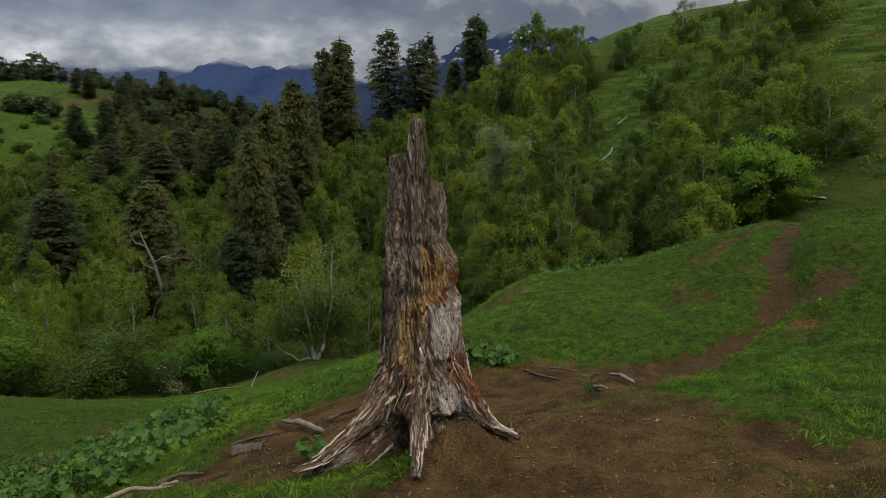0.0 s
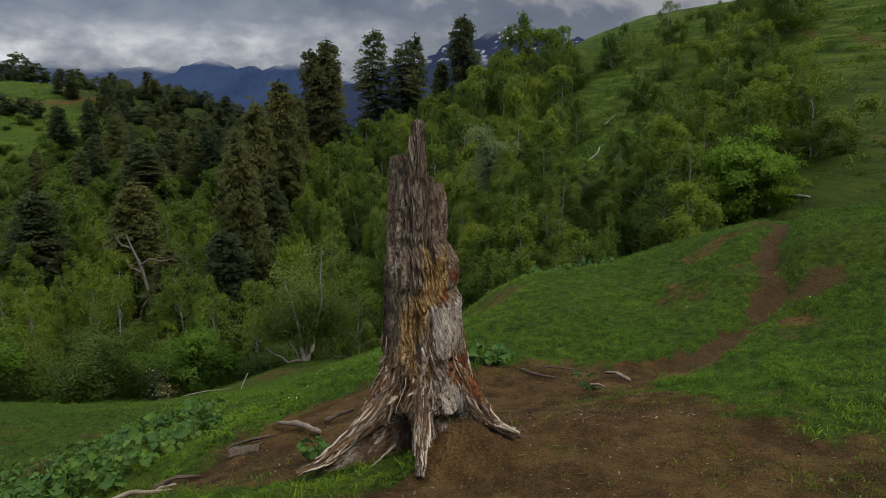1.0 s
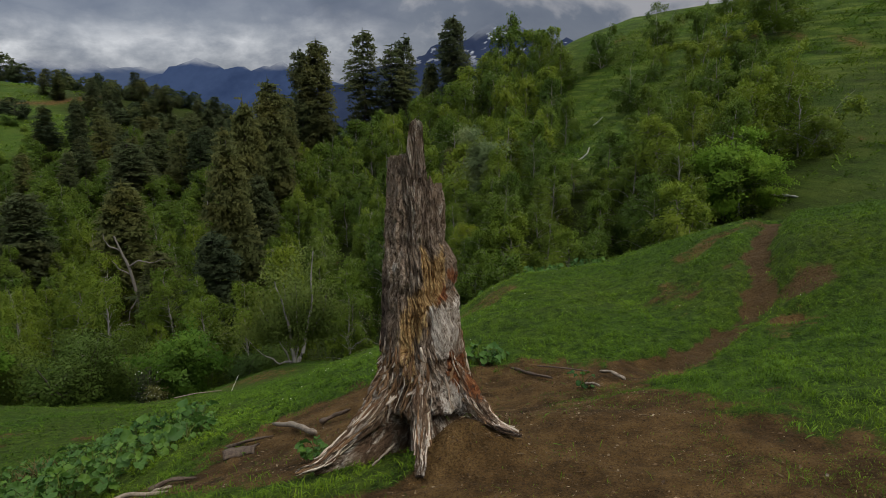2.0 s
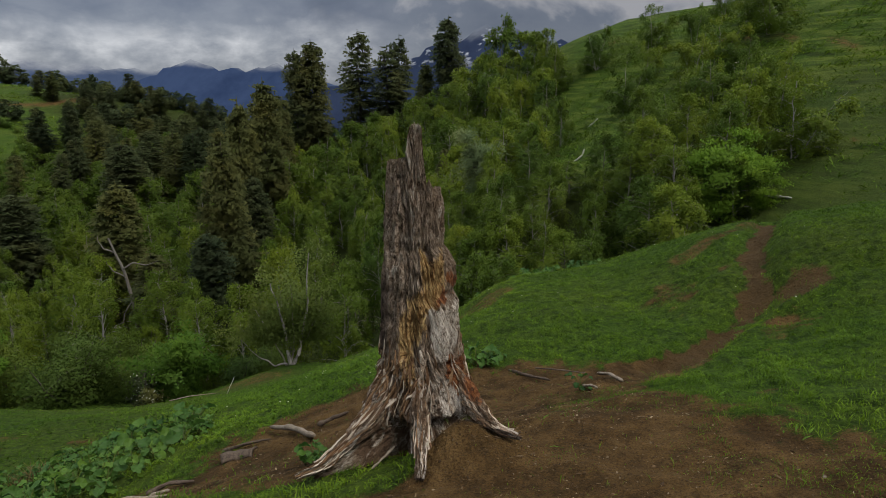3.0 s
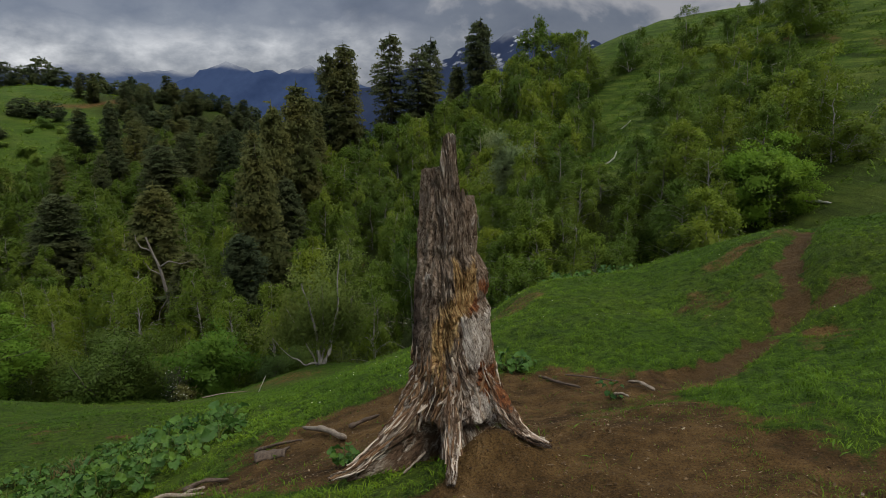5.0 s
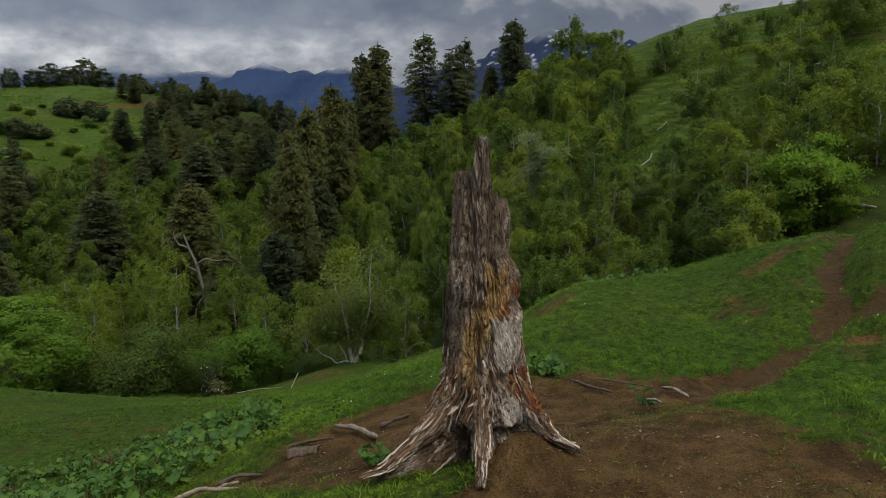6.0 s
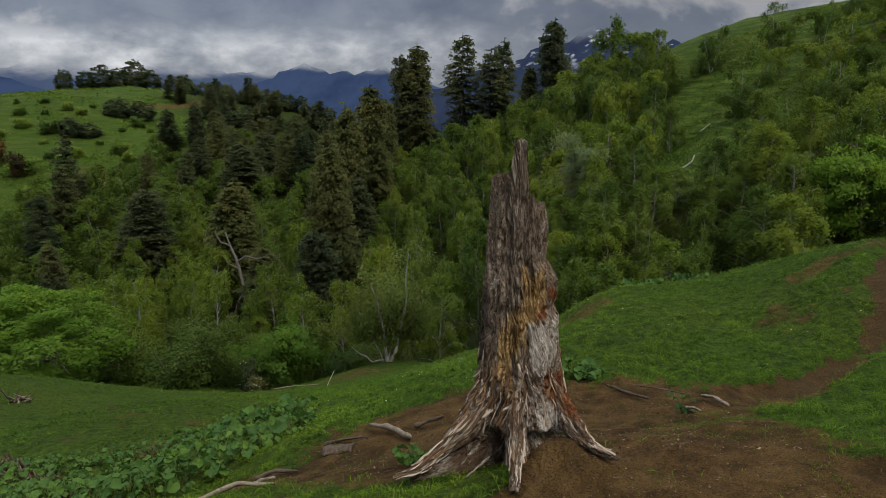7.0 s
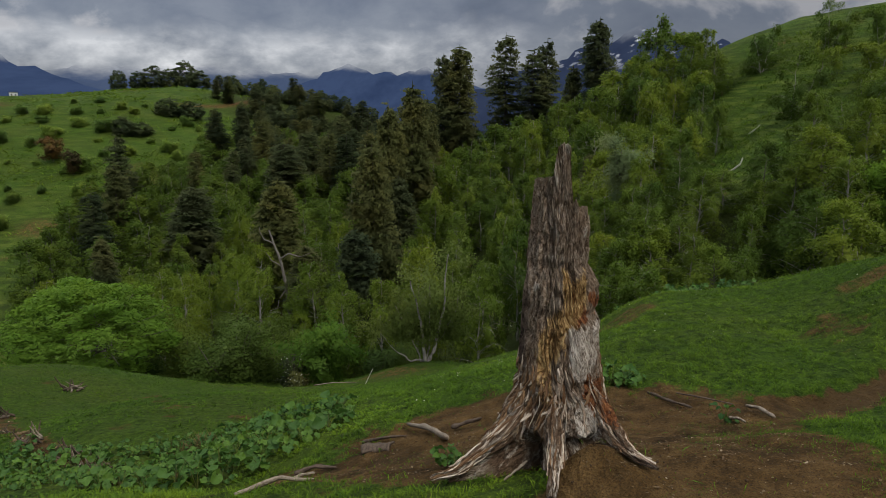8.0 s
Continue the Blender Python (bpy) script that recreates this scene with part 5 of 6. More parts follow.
    V = np.stack([np.concatenate([X, Xi], 1), np.concatenate([Y, Yi], 1), np.concatenate([Z, Zi], 1)], -1)
    me = quick_mesh("trunk", V.reshape(-1, 3), grid_faces(cols, rows + inner, True), M_STUMP, True)
    wood_tints(me, *(V[..., i].ravel() for i in range(3)))
    gi = np.stack([0.25 * np.cos(Ti) + 3, 0.25 * np.sin(Ti), Zi], -1)
    vector_attr(me, "grain", np.concatenate([np.stack([gu, gv, run], -1), gi], 1))
    part_of("trunk", me, e, "hollow broken trunk with grey bark and exposed ochre wood")

    # torn strips that fan out over the foot of the trunk
    P = V[:, :rows]
    du, dv = np.roll(P, -3, 0) - np.roll(P, 3, 0), np.gradient(P, axis=1)
    N = np.cross(du, dv)
    N /= np.linalg.norm(N, axis=2)[..., None] + 1e-9
    for k in range(210):
        deg = rng.uniform(-190, 5)
        if -82 < deg < -52 and rng.random() < 0.93:
            continue
        z1 = rng.uniform(0.16, 0.72)
        if -52 < deg < -22 and z1 > 0.32 and rng.random() < 0.75:
            continue
        ln = rng.uniform(0.10, 0.30) * (1.3 if z1 < 0.4 else 0.8)
        col0 = (np.radians(deg) + np.pi) / (2 * np.pi) * cols
        zz = np.linspace(z1 + ln, z1, 11)
        wander = rng.normal(0, 6) + (1 if deg > -90 else -1) * rng.uniform(0, 7)
        cc = np.round(col0 + wander * np.linspace(0, 1, 11) + 2.5 * np.sin(np.linspace(0, 1, 11) * rng.uniform(2, 6))).astype(int) % cols
        rr = np.array([int(np.argmin(np.abs(P[q, :, 2] - h))) for q, h in zip(cc, zz)])
        p, o = P[cc, rr], N[cc, rr]
        for _ in range(2):
            p[1:-1] = (p[:-2] + 2 * p[1:-1] + p[2:]) / 4
            o[1:-1] = (o[:-2] + o[1:-1] + o[2:]) / 3
        o /= np.linalg.norm(o, axis=1)[:, None] + 1e-9
        curl = rng.uniform(0.0, 0.022) * np.linspace(0, 1, 11) ** 3
        p = p + o * (0.006 + curl)[:, None]
        torn_strip(p, o, rng.uniform(0.012, 0.040), rng.uniform(0.004, 0.010), rng, M_SPLINTER if rng.random() < (0.62 if -100 < deg < -30 else 0.36) else M_HEART, e)

    # surface roots: points outwards, first and last thickness
    roots = (
        ((-0.20, -0.28, 0.46), (-0.42, -0.46, 0.20), (-0.64, -0.56, 0.04), (-0.82, -0.64, -0.05), (-1.00, -0.70, -0.12), 0.105, 0.018),
        ((0.02, -0.36, 0.52), (0.01, -0.60, 0.34), (0.01, -0.82, 0.25), (0.005, -0.98, 0.18), (-0.002, -1.12, 0.09), 0.085, 0.026),
        ((0.32, -0.28, 0.58), (0.46, -0.49, 0.39), (0.56, -0.63, 0.30), (0.67, -0.75, 0.275), (0.80, -0.86, 0.265), 0.110, 0.013),
        ((-0.1, 0.18, 0.25), (-0.2, 0.5, -0.1), (-0.3, 0.75, -0.4), (-0.35, 0.95, -0.65), (-0.4, 1.1, -0.85), 0.10, 0.03),
    )
    for number, row in enumerate(roots):
        pts, r0, r1 = np.array(row[:5]), row[5], row[6]
        n, sides = 120, 48
        u = np.linspace(0, 1, n)
        p = np.stack([np.interp(u, np.linspace(0, 1, 5), pts[:, i]) for i in range(3)], 1)
        for _ in range(40):
            p[1:-1] = (p[:-2] + 2 * p[1:-1] + p[2:]) / 4
        p[:, :2] += (np.stack([vnoise(u * 4, 3.3, pts[0, 0] * 50, 5), vnoise(u * 4, 7.7, pts[0, 0] * 50, 6)], 1) - 0.5) * 0.07 * u[:, None]
        rad = (r0 + (r1 - r0) * u ** 0.8) * (0.45 + 0.55 * fade(0.0, 0.28, u))
        v, f = tube(p, rad, sides)
        v = v.reshape(n, sides, 3)
        out = v - p[:, None]
        ang = np.linspace(0, 2 * np.pi, sides, endpoint=False)
        gr = np.stack([0.10 * np.cos(ang)[None] + pts[0, 0] * 5 + 0 * u[:, None], 0.10 * np.sin(ang)[None] + pts[0, 1] * 5 + 0 * u[:, None], 1.2 * u[:, None] + 0 * ang[None]], -1)
        gr[..., :2] += (np.stack([fbm(u * 5, 1.5, pts[0, 0] * 9, 85, 2), fbm(u * 5, 4.5, pts[0, 0] * 9, 86, 2)], -1)[:, None] - 0.5) * 0.05
        g = fbm(gr[..., 0] * 26, gr[..., 1] * 26, gr[..., 2] * 1.6, 81, 3) - 0.5
        g2 = np.clip((np.abs(fbm(gr[..., 0] * 60, gr[..., 1] * 60, gr[..., 2] * 4, 82, 2) - 0.5) - 0.02) / 0.10, 0, 1) - 0.8
        v = p[:, None] + out * (1 + 1.5 * g + 0.50 * g2)[..., None]
        me = quick_mesh("root", v.reshape(-1, 3), f, M_STUMP, True)
        q = v.reshape(-1, 3)
        point_attr(me, "strip", np.ones(len(q)))
        point_attr(me, "bark", np.zeros(len(q)))
        point_attr(me, "pale", np.clip(-0.30 + 0.75 * fbm(q[:, 0] * 6, q[:, 1] * 6, q[:, 2] * 6, 83, 3), 0, 1))
        point_attr(me, "ochre", 0.15 + 0.2 * vnoise(q[:, 0] * 5, q[:, 1] * 5, q[:, 2] * 5, 84))
        point_attr(me, "red", 0.75 * np.exp(-((q[:, 0] - 0.46) / 0.1) ** 2) * fade(0.30, 0.5, q[:, 2]))
        vector_attr(me, "grain", gr)
        part_of("root", me, e, "split grey surface root")
        # strips torn loose along the root
        for k in range((46, 22, 30, 0)[number]):
            a0 = rng.uniform(0.05, 0.72)
            a1 = min(1.04, a0 + rng.uniform(0.14, 0.38))
            uu = np.linspace(a0, a1, 11)
            j = int(rng.integers(sides))
            idx = np.clip((uu * (n - 1)).astype(int), 0, n - 1)
            q = v[idx, j].copy()
            o = q - p[idx]
            o /= np.linalg.norm(o, axis=1)[:, None] + 1e-9
            if o[:, 2].mean() < -0.25:
                continue
            for _ in range(3):
                q[1:-1] = (q[:-2] + 2 * q[1:-1] + q[2:]) / 4
            q = q + o * (0.004 + rng.uniform(0, 0.022) * np.linspace(0, 1, 11) ** 2)[:, None]
            torn_strip(q, o, rng.uniform(0.012, 0.034), rng.uniform(0.004, 0.009), rng, M_SPLINTER if rng.random() < 0.52 else M_HEART, e)
    tagged(e, "tall broken weathered tree stump with spreading roots", "tree stump")


build_stump()


# ---- grass ----
def grass_material(name, low, high):
    m = leaf_material(name, low, high, 0.3, 0.6, True)
    return m


M_GRASS = grass_material("grass_blades", (0.022, 0.052, 0.003), (0.126, 0.204, 0.014))
M_DOCKLET = grass_material("herb_leaves", (0.026, 0.062, 0.006), (0.112, 0.195, 0.022))
M_DRY = grass_material("dry_grass", (0.085, 0.062, 0.022), (0.19, 0.145, 0.060))


def blades(name, count, box, length, width, seed, mat, label, keep, lean=0.5):
    rng = np.random.default_rng(seed)
    x, y = rng.uniform(box[0], box[1], count), rng.uniform(box[2], box[3], count)
    w = keep(x, y)
    ok = rng.random(count) < w
    x, y = x[ok], y[ok]
    n = len(x)
    z = ground_height(x, y) - 0.015
    tuft = fbm(x * 1.8, y * 1.8, 0, 91, 3)
    ln = rng.uniform(*length, n) * (0.45 + 0.5 * tuft + 0.9 * fade(0.42, 0.62, fbm(x * 4, y * 4, 0, 90, 2)))
    az = rng.uniform(0, 2 * np.pi, n)
    wd = rng.uniform(*width, n)
    le = rng.uniform(0.1, lean * 2, n) * ln
    side = np.stack([np.cos(az), np.sin(az), np.zeros(n)], 1)
    fwd = np.stack([-np.sin(az), np.cos(az), np.zeros(n)], 1)
    p = np.stack([x, y, z], 1)
    mid = p + fwd * (le * 0.35)[:, None] + np.stack([np.zeros(n), np.zeros(n), ln * 0.62], 1)
    tip = p + fwd * le[:, None] + np.stack([np.zeros(n), np.zeros(n), ln * 0.95], 1)
    v = np.stack([p, mid + side * wd[:, None] * 0.5, tip, mid - side * wd[:, None] * 0.5], 1).reshape(-1, 3)
    f = np.arange(4 * n).reshape(-1, 4)
    me = quick_mesh(name, v, f, mat)
    return tagged(new(name, me), label, "grass", kind="stuff")


def turf(x, y):
    return np.clip(1 - 1.25 * bare(x, y), 0.012, 1)


def reach(x, y):
    return np.clip(9.0 / np.hypot(x, y + 5.4), 0.15, 1) ** 1.2


blades("grass", 260000, (-5.5, 8.5, -3.2, 10.5), (0.018, 0.055), (0.005, 0.010), 101, M_GRASS, "short green meadow grass on the slope", lambda x, y: turf(x, y) * reach(x, y), 0.9)
blades("grass", 95000, (-6, 9.5, -2, 14), (0.014, 0.036), (0.010, 0.021), 107, M_DOCKLET, "small broad-leaved herbs among the grass", lambda x, y: turf(x, y) * fade(0.44, 0.60, fbm(x * 2.1, y * 2.1, 0, 92, 4)) * reach(x, y), 1.6)
def tufts(count, box, height, width, per, seed, mat, label, keep):
    """Separate tussocks of blades that lean outwards."""
    rng = np.random.default_rng(seed)
    x, y = rng.uniform(box[0], box[1], count), rng.uniform(box[2], box[3], count)
    ok = rng.random(count) < keep(x, y)
    x, y = x[ok], y[ok]
    c = np.stack([x, y, ground_height(x, y) - 0.012], 1)
    n = len(c)
    az = rng.uniform(0, 2 * np.pi, (n, per))
    out = np.stack([np.cos(az), np.sin(az), np.zeros((n, per))], -1)
    side = np.stack([-np.sin(az), np.cos(az), np.zeros((n, per))], -1)
    big = rng.uniform(0.5, 1.0, (n, 1)) ** 1.5
    ln = rng.uniform(*height, (n, per)) * big
    p = c[:, None] + out * (rng.uniform(0, 0.045, (n, per)) * big)[..., None]
    up = np.array([0, 0, 1.0])
    lean = rng.uniform(0.25, 1.0, (n, per))
    mid = p + (out * (lean * ln * 0.35)[..., None] + up * (ln * 0.7)[..., None])
    tip = p + (out * (lean * ln)[..., None] + up * (ln * (1.0 - 0.45 * lean))[..., None])
    wd = rng.uniform(*width, (n, per))[..., None] * 0.5
    v = np.stack([p, mid + side * wd, tip, mid - side * wd], 2).reshape(-1, 3)
    me = quick_mesh("grass", v, np.arange(len(v)).reshape(-1, 4), mat)
    tagged(new("grass", me), label, "grass", kind="stuff")


tufts(10000, (-6, 9.5, -2, 13), (0.03, 0.075), (0.006, 0.012), 12, 102, M_GRASS, "tussocks of taller meadow grass", lambda x, y: turf(x, y) ** 2 * fade(0.34, 0.60, fbm(x * 1.4, y * 1.4, 0, 93, 3)) * fade(6.2, 8.2, np.hypot(x, y + 5.4)))
blades("grass", 170000, (-34, 0, 1.5, 38), (0.022, 0.060), (0.018, 0.042), 103, M_GRASS, "grass of the lower meadow", lambda x, y: turf(x, y) * fade(0.22, 0.48, fbm(x * 0.7, y * 0.7, 0, 94, 4)) * np.clip(18.0 / np.hypot(x, y + 5.4), 0.2, 1), 1.2)
blades("grass", 45000, (9, 46, 26, 82), (0.10, 0.25), (0.05, 0.12), 105, M_GRASS, "rough grass tufts of the hillside", lambda x, y: turf(x, y) * (1 - 0.9 * wood_floor(x, y)) * fade(0.40, 0.62, fbm(x * 0.45, y * 0.9, 0, 98, 4)), 2.2)
blades("grass", 26000, (-150, -60, 85, 185), (0.15, 0.45), (0.12, 0.3), 106, M_GRASS, "rough grass tufts of the far hill", lambda x, y: turf(x, y) * fade(0.42, 0.62, fbm(x * 0.14, y * 0.14, 0, 99, 4)), 2.2)


# ---- broad-leaved weeds ----
M_DOCK = leaf_material("dock_leaves", (0.030, 0.080, 0.014), (0.090, 0.176, 0.036), 0.3, 0.42)
M_STALK = leaf_material("leaf_stalks", (0.06, 0.09, 0.02), (0.11, 0.13, 0.04), 0.1, 0.6)


def dock_leaf(seed):
    """One heart-shaped leaf, 1 long, with a folded midrib and a wavy rim; its stalk meets it at the origin."""
    rng = np.random.default_rng(seed)
    ph = np.linspace(-np.pi, np.pi, 18, endpoint=False)
    rr = 0.52 * (1 - 0.28 * np.exp(-((np.abs(ph) - np.pi) / 0.38) ** 2)) * (1 + 0.10 * np.cos(ph))
    v = [(0.0, 0.0, 0.0)]
    for k in (0.5, 1.0):
        for a, r in zip(ph, rr):
            x, y = 0.38 + r * k * np.cos(a) * 1.05, r * k * np.sin(a) * 0.95
            z = 0.40 * abs(y) - 0.45 * (x - 0.3) ** 2 + 0.08 * k * np.sin(5 * a + seed) + rng.normal(0, 0.04)
            v.append((x, y, z))
    v[0] = (0.38, 0, -0.02)
    n = len(ph)
    f = [(0, 1 + i, 1 + (i + 1) % n) for i in range(n)]
    for i in range(n):
        j = (i + 1) % n
        f += [(1 + i, 1 + n + i, 1 + n + j), (1 + i, 1 + n + j, 1 + j)]
    return quick_mesh("leaf", v, np.array(f), M_DOCK, True)


DOCK_LEAVES = [dock_leaf(k) for k in range(4)]


def dock_plant(seed, leaves, label, size=1.0, group=""):
    rng = np.random.default_rng(seed)
    e = new("broad_leaved_weed")
    for k in range(leaves):
        az, tilt, ln = k * 2.4 + rng.uniform(-0.4, 0.4), rng.uniform(-0.75, 0.7), size * rng.uniform(0.07, 0.19)
        h, out = size * rng.uniform(0.05, 0.28), size * rng.uniform(0.03, 0.20)
        foot = np.array([np.cos(az) * out, np.sin(az) * out, h])
        leaf = part_of("leaf", DOCK_LEAVES[k % 4], e)
        leaf.matrix_basis = Matrix.Translation(foot) @ Euler((rng.normal(0, 0.45), tilt, az)).to_matrix().to_4x4() @ Matrix.Diagonal((ln, ln, ln, 1))
        t = np.linspace(0, 1, 4)[:, None]
        path = foot * t + np.array([0, 0, 0.25 * h]) * t * (1 - t)
        path[0, 2] -= 0.04
        v, f = tube(path, np.full(4, 0.006 * size), 4)
        part_of("stalk", quick_mesh("stalk", v, f, M_STALK, True), e)
    return tagged(e, label, "weed", group)


DOCK_BED = ((-3.5, 4.9), (-3.2, 3.7), (-3.7, 2.9), (-3.95, 2.0), (-5.4, 1.0), (-7.6, 1.1), (-10.5, 3.0), (-10.4, 4.4), (-8.2, 4.3), (-7.0, 4.6), (-6.2, 5.2), (-5.6, 5.7), (-4.5, 5.5))
DOCK_NAME = "broad heart-shaped green leaves of a meadow weed"
dock_kinds = [[dock_plant(200 + k, 10 + k % 3, DOCK_NAME, 1.0, "weeds of the leafy bed"), False] for k in range(5)]


def put_dock(x, y, size, rng):
    kind = dock_kinds[int(rng.integers(5))]
    ob = kind[0] if not kind[1] else copy_thing(kind[0], Matrix())
    kind[1] = True
    ob.matrix_basis = pose(x, y, ground_z(x, y), 0, 0, float(rng.uniform(0, 360))) @ Matrix.Diagonal((size, size, size, 1))
    return ob


def dock_bed():
    rng = np.random.default_rng(301)
    spots = []
    while len(spots) < 185:
        x, y = rng.uniform(-11, -3.2), rng.uniform(0.9, 5.7)
        if inside(DOCK_BED, np.array([x]), np.array([y]))[0] < 0.05 or any((x - a) ** 2 + (y - b) ** 2 < 0.055 for a, b in spots):
            continue
        spots.append((x, y))
        put_dock(x, y, rng.uniform(0.75, 1.15) if x > -5.3 else rng.uniform(0.5, 0.85), rng)
    for x, y, s in ((-0.92, -0.12, 0.62), (-1.04, 0.0, 0.5), (-0.85, -0.3, 0.4), (0.85, 3.35, 0.95), (1.0, 3.2, 0.8), (0.7, 3.55, 0.9), (1.15, 3.45, 0.6), (1.95, 1.72, 0.55), (0.55, 3.4, 0.7)):
        put_dock(x, y, s, rng)
    for k in range(26):
        x, y = rng.normal(3.7, 0.9), rng.normal(11.6, 0.7)
        put_dock(x, y, rng.uniform(0.5, 0.8), rng)


dock_bed()

# ---- dead wood ----
def grey_wood_material(name, low, high):
    m, nt, b = material(name, 0.85, 0.2)
    co = nt.nodes.new("ShaderNodeTexCoord").outputs["Object"]
    n = tex_noise(nt, 30, 6, 0.7, co, 0.4)
    nt.links.new(ramp_of(nt, n, ((0.3, low), (0.7, high))), b.inputs["Base Color"])
    bump_of(nt, b, n, 0.35, 0.008)
    return m


M_DRIFT = grey_wood_material("bleached_wood", (0.085, 0.064, 0.045), (0.33, 0.265, 0.195))
M_BLEACH = grey_wood_material("sun_bleached_wood", (0.36, 0.33, 0.29), (0.66, 0.62, 0.56))
M_BARKCHIP = grey_wood_material("old_bark", (0.035, 0.023, 0.015), (0.135, 0.098, 0.070))


def stick_mesh(name, pts, r0, r1, mat, sides=8, seed=1, lift=0.0, rough=0.7):
    """A worn stick over the ground: pts are x, y and height over the ground."""
    p = np.array([(x, y, ground_z(x, y) + h) for x, y, h in pts])
    n = 16
    u = np.linspace(0, 1, n)
    path = np.stack([np.interp(u, np.linspace(0, 1, len(p)), p[:, i]) for i in range(3)], 1)
    ln = np.linalg.norm(p[-1] - p[0])
    path += (np.stack([vnoise(u * 2.2, seed, k, 7) for k in range(3)], 1) - 0.5) * 0.06 * ln * np.array([1, 1, 0.3])
    v, f = tube(path, (r0 + (r1 - r0) * u) * (1 - 0.5 * (u > 0.98) - 0.3 * (u < 0.02)), sides)
    v = v.reshape(n, sides, 3)
    ang = np.arange(sides)
    v = path[:, None] + (v - path[:, None]) * (1 + rough * 2 * (vnoise(u[:, None] * 7, ang[None] * 0.9, seed * 3.7, 9) - 0.5))[..., None]
    v = v.reshape(-1, 3)
    quads = f.tolist() + [list(range(sides))[::-1], list(range((n - 1) * sides, n * sides))]
    me = bpy.data.meshes.new(name)
    me.from_pydata(v.tolist(), [], quads)
    me.materials.append(mat)
    me.polygons.foreach_set("use_smooth", np.ones(len(me.polygons), bool))
    me.update()
    return me


def stick(label, pts, r0, r1, mat, seed, name="fallen_branch"):
    return tagged(new(name, stick_mesh(name, pts, r0, r1, mat, 8, seed)), label, "branch")


stick("smooth grey driftwood branch lying on bare earth", ((-2.02, 2.92, 0.06), (-1.65, 2.35, 0.06), (-1.24, 1.78, 0.04)), 0.025, 0.05, M_DRIFT, 1)
stick("thin broken branch leaning on a root", ((-1.3, 2.3, 0.03), (-1.1, 2.3, 0.07), (-0.9, 2.25, 0.10)), 0.03, 0.018, M_BARKCHIP, 2)
stick("thin dark stick on bare earth", ((1.28, 2.88, 0.02), (1.5, 2.5, 0.03), (1.7, 2.25, 0.02)), 0.02, 0.012, M_BARKCHIP, 3)
stick("thin dark stick at the grass edge", ((1.6, 2.72, 0.03), (1.9, 2.5, 0.05), (2.2, 2.3, 0.02)), 0.013, 0.008, M_BARKCHIP, 4)
stick("short pale stick at the start of the path", ((2.26, 2.08, 0.04), (2.35, 1.85, 0.05), (2.44, 1.62, 0.02)), 0.018, 0.022, M_DRIFT, 5)
stick("short pale stick on bare earth", ((1.98, 1.68, 0.03), (2.04, 1.58, 0.04), (2.1, 1.48, 0.02)), 0.02, 0.012, M_DRIFT, 6)
stick("grey weathered branch lying below the bare earth", ((-3.0, -0.3, 0.05), (-2.7, -0.05, 0.07), (-2.35, 0.1, 0.02)), 0.026, 0.014, M_DRIFT, 7)
stick("grey root lying half in the earth", ((-3.25, 1.62, 0.02), (-3.0, 1.72, 0.04), (-2.7, 1.72, 0.0)), 0.03, 0.016, M_BARKCHIP, 8)
stick("small grey stick on bare earth", ((-3.2, 1.35, 0.02), (-3.05, 1.42, 0.03), (-2.9, 1.45, 0.02)), 0.025, 0.018, M_DRIFT, 9)
stick("twig propped upright in the meadow", ((-9.0, 23.2, 0.0), (-8.85, 23.25, 0.35), (-8.62, 23.3, 0.75)), 0.022, 0.012, M_BLEACH, 10)
stick("pale branch lying in the meadow", ((-11.5, 22.6, 0.08), (-10.6, 22.9, 0.12), (-9.5, 23.3, 0.1)), 0.025, 0.015, M_DRIFT, 11)
stick("curved bleached trunk lying on the hillside", ((13.7, 51.6, 0.10), (14.3, 51.3, 0.12), (14.8, 51.1, 0.28), (14.95, 51.1, 0.75)), 0.075, 0.045, M_BLEACH, 12, "fallen_log")
stick("bleached log lying below the hillside", ((21.2, 32.2, 0.1), (21.5, 31.4, 0.12), (21.8, 30.6, 0.1)), 0.07, 0.05, M_BLEACH, 13, "fallen_log")
stick("bleached branch on the hillside", ((18.0, 61.2, 0.1), (18.5, 61.2, 0.15), (18.9, 61.0, 0.4)), 0.06, 0.04, M_BLEACH, 14)
stick("bleached branch on the hillside", ((29.6, 56.6, 0.1), (30.2, 56.2, 0.15), (30.9, 56.0, 0.12)), 0.07, 0.04, M_BLEACH, 15)
stick("bleached branch on the hillside", ((13.0, 63.0, 0.3), (13.3, 63.1, 0.15), (13.9, 63.0, 0.1)), 0.07, 0.05, M_BLEACH, 16)
stick("thin splinter fallen from the stump", ((-0.38, -0.72, 0.03), (-0.28, -0.62, 0.07), (-0.2, -0.52, 0.10)), 0.008, 0.012, M_DRIFT, 17)


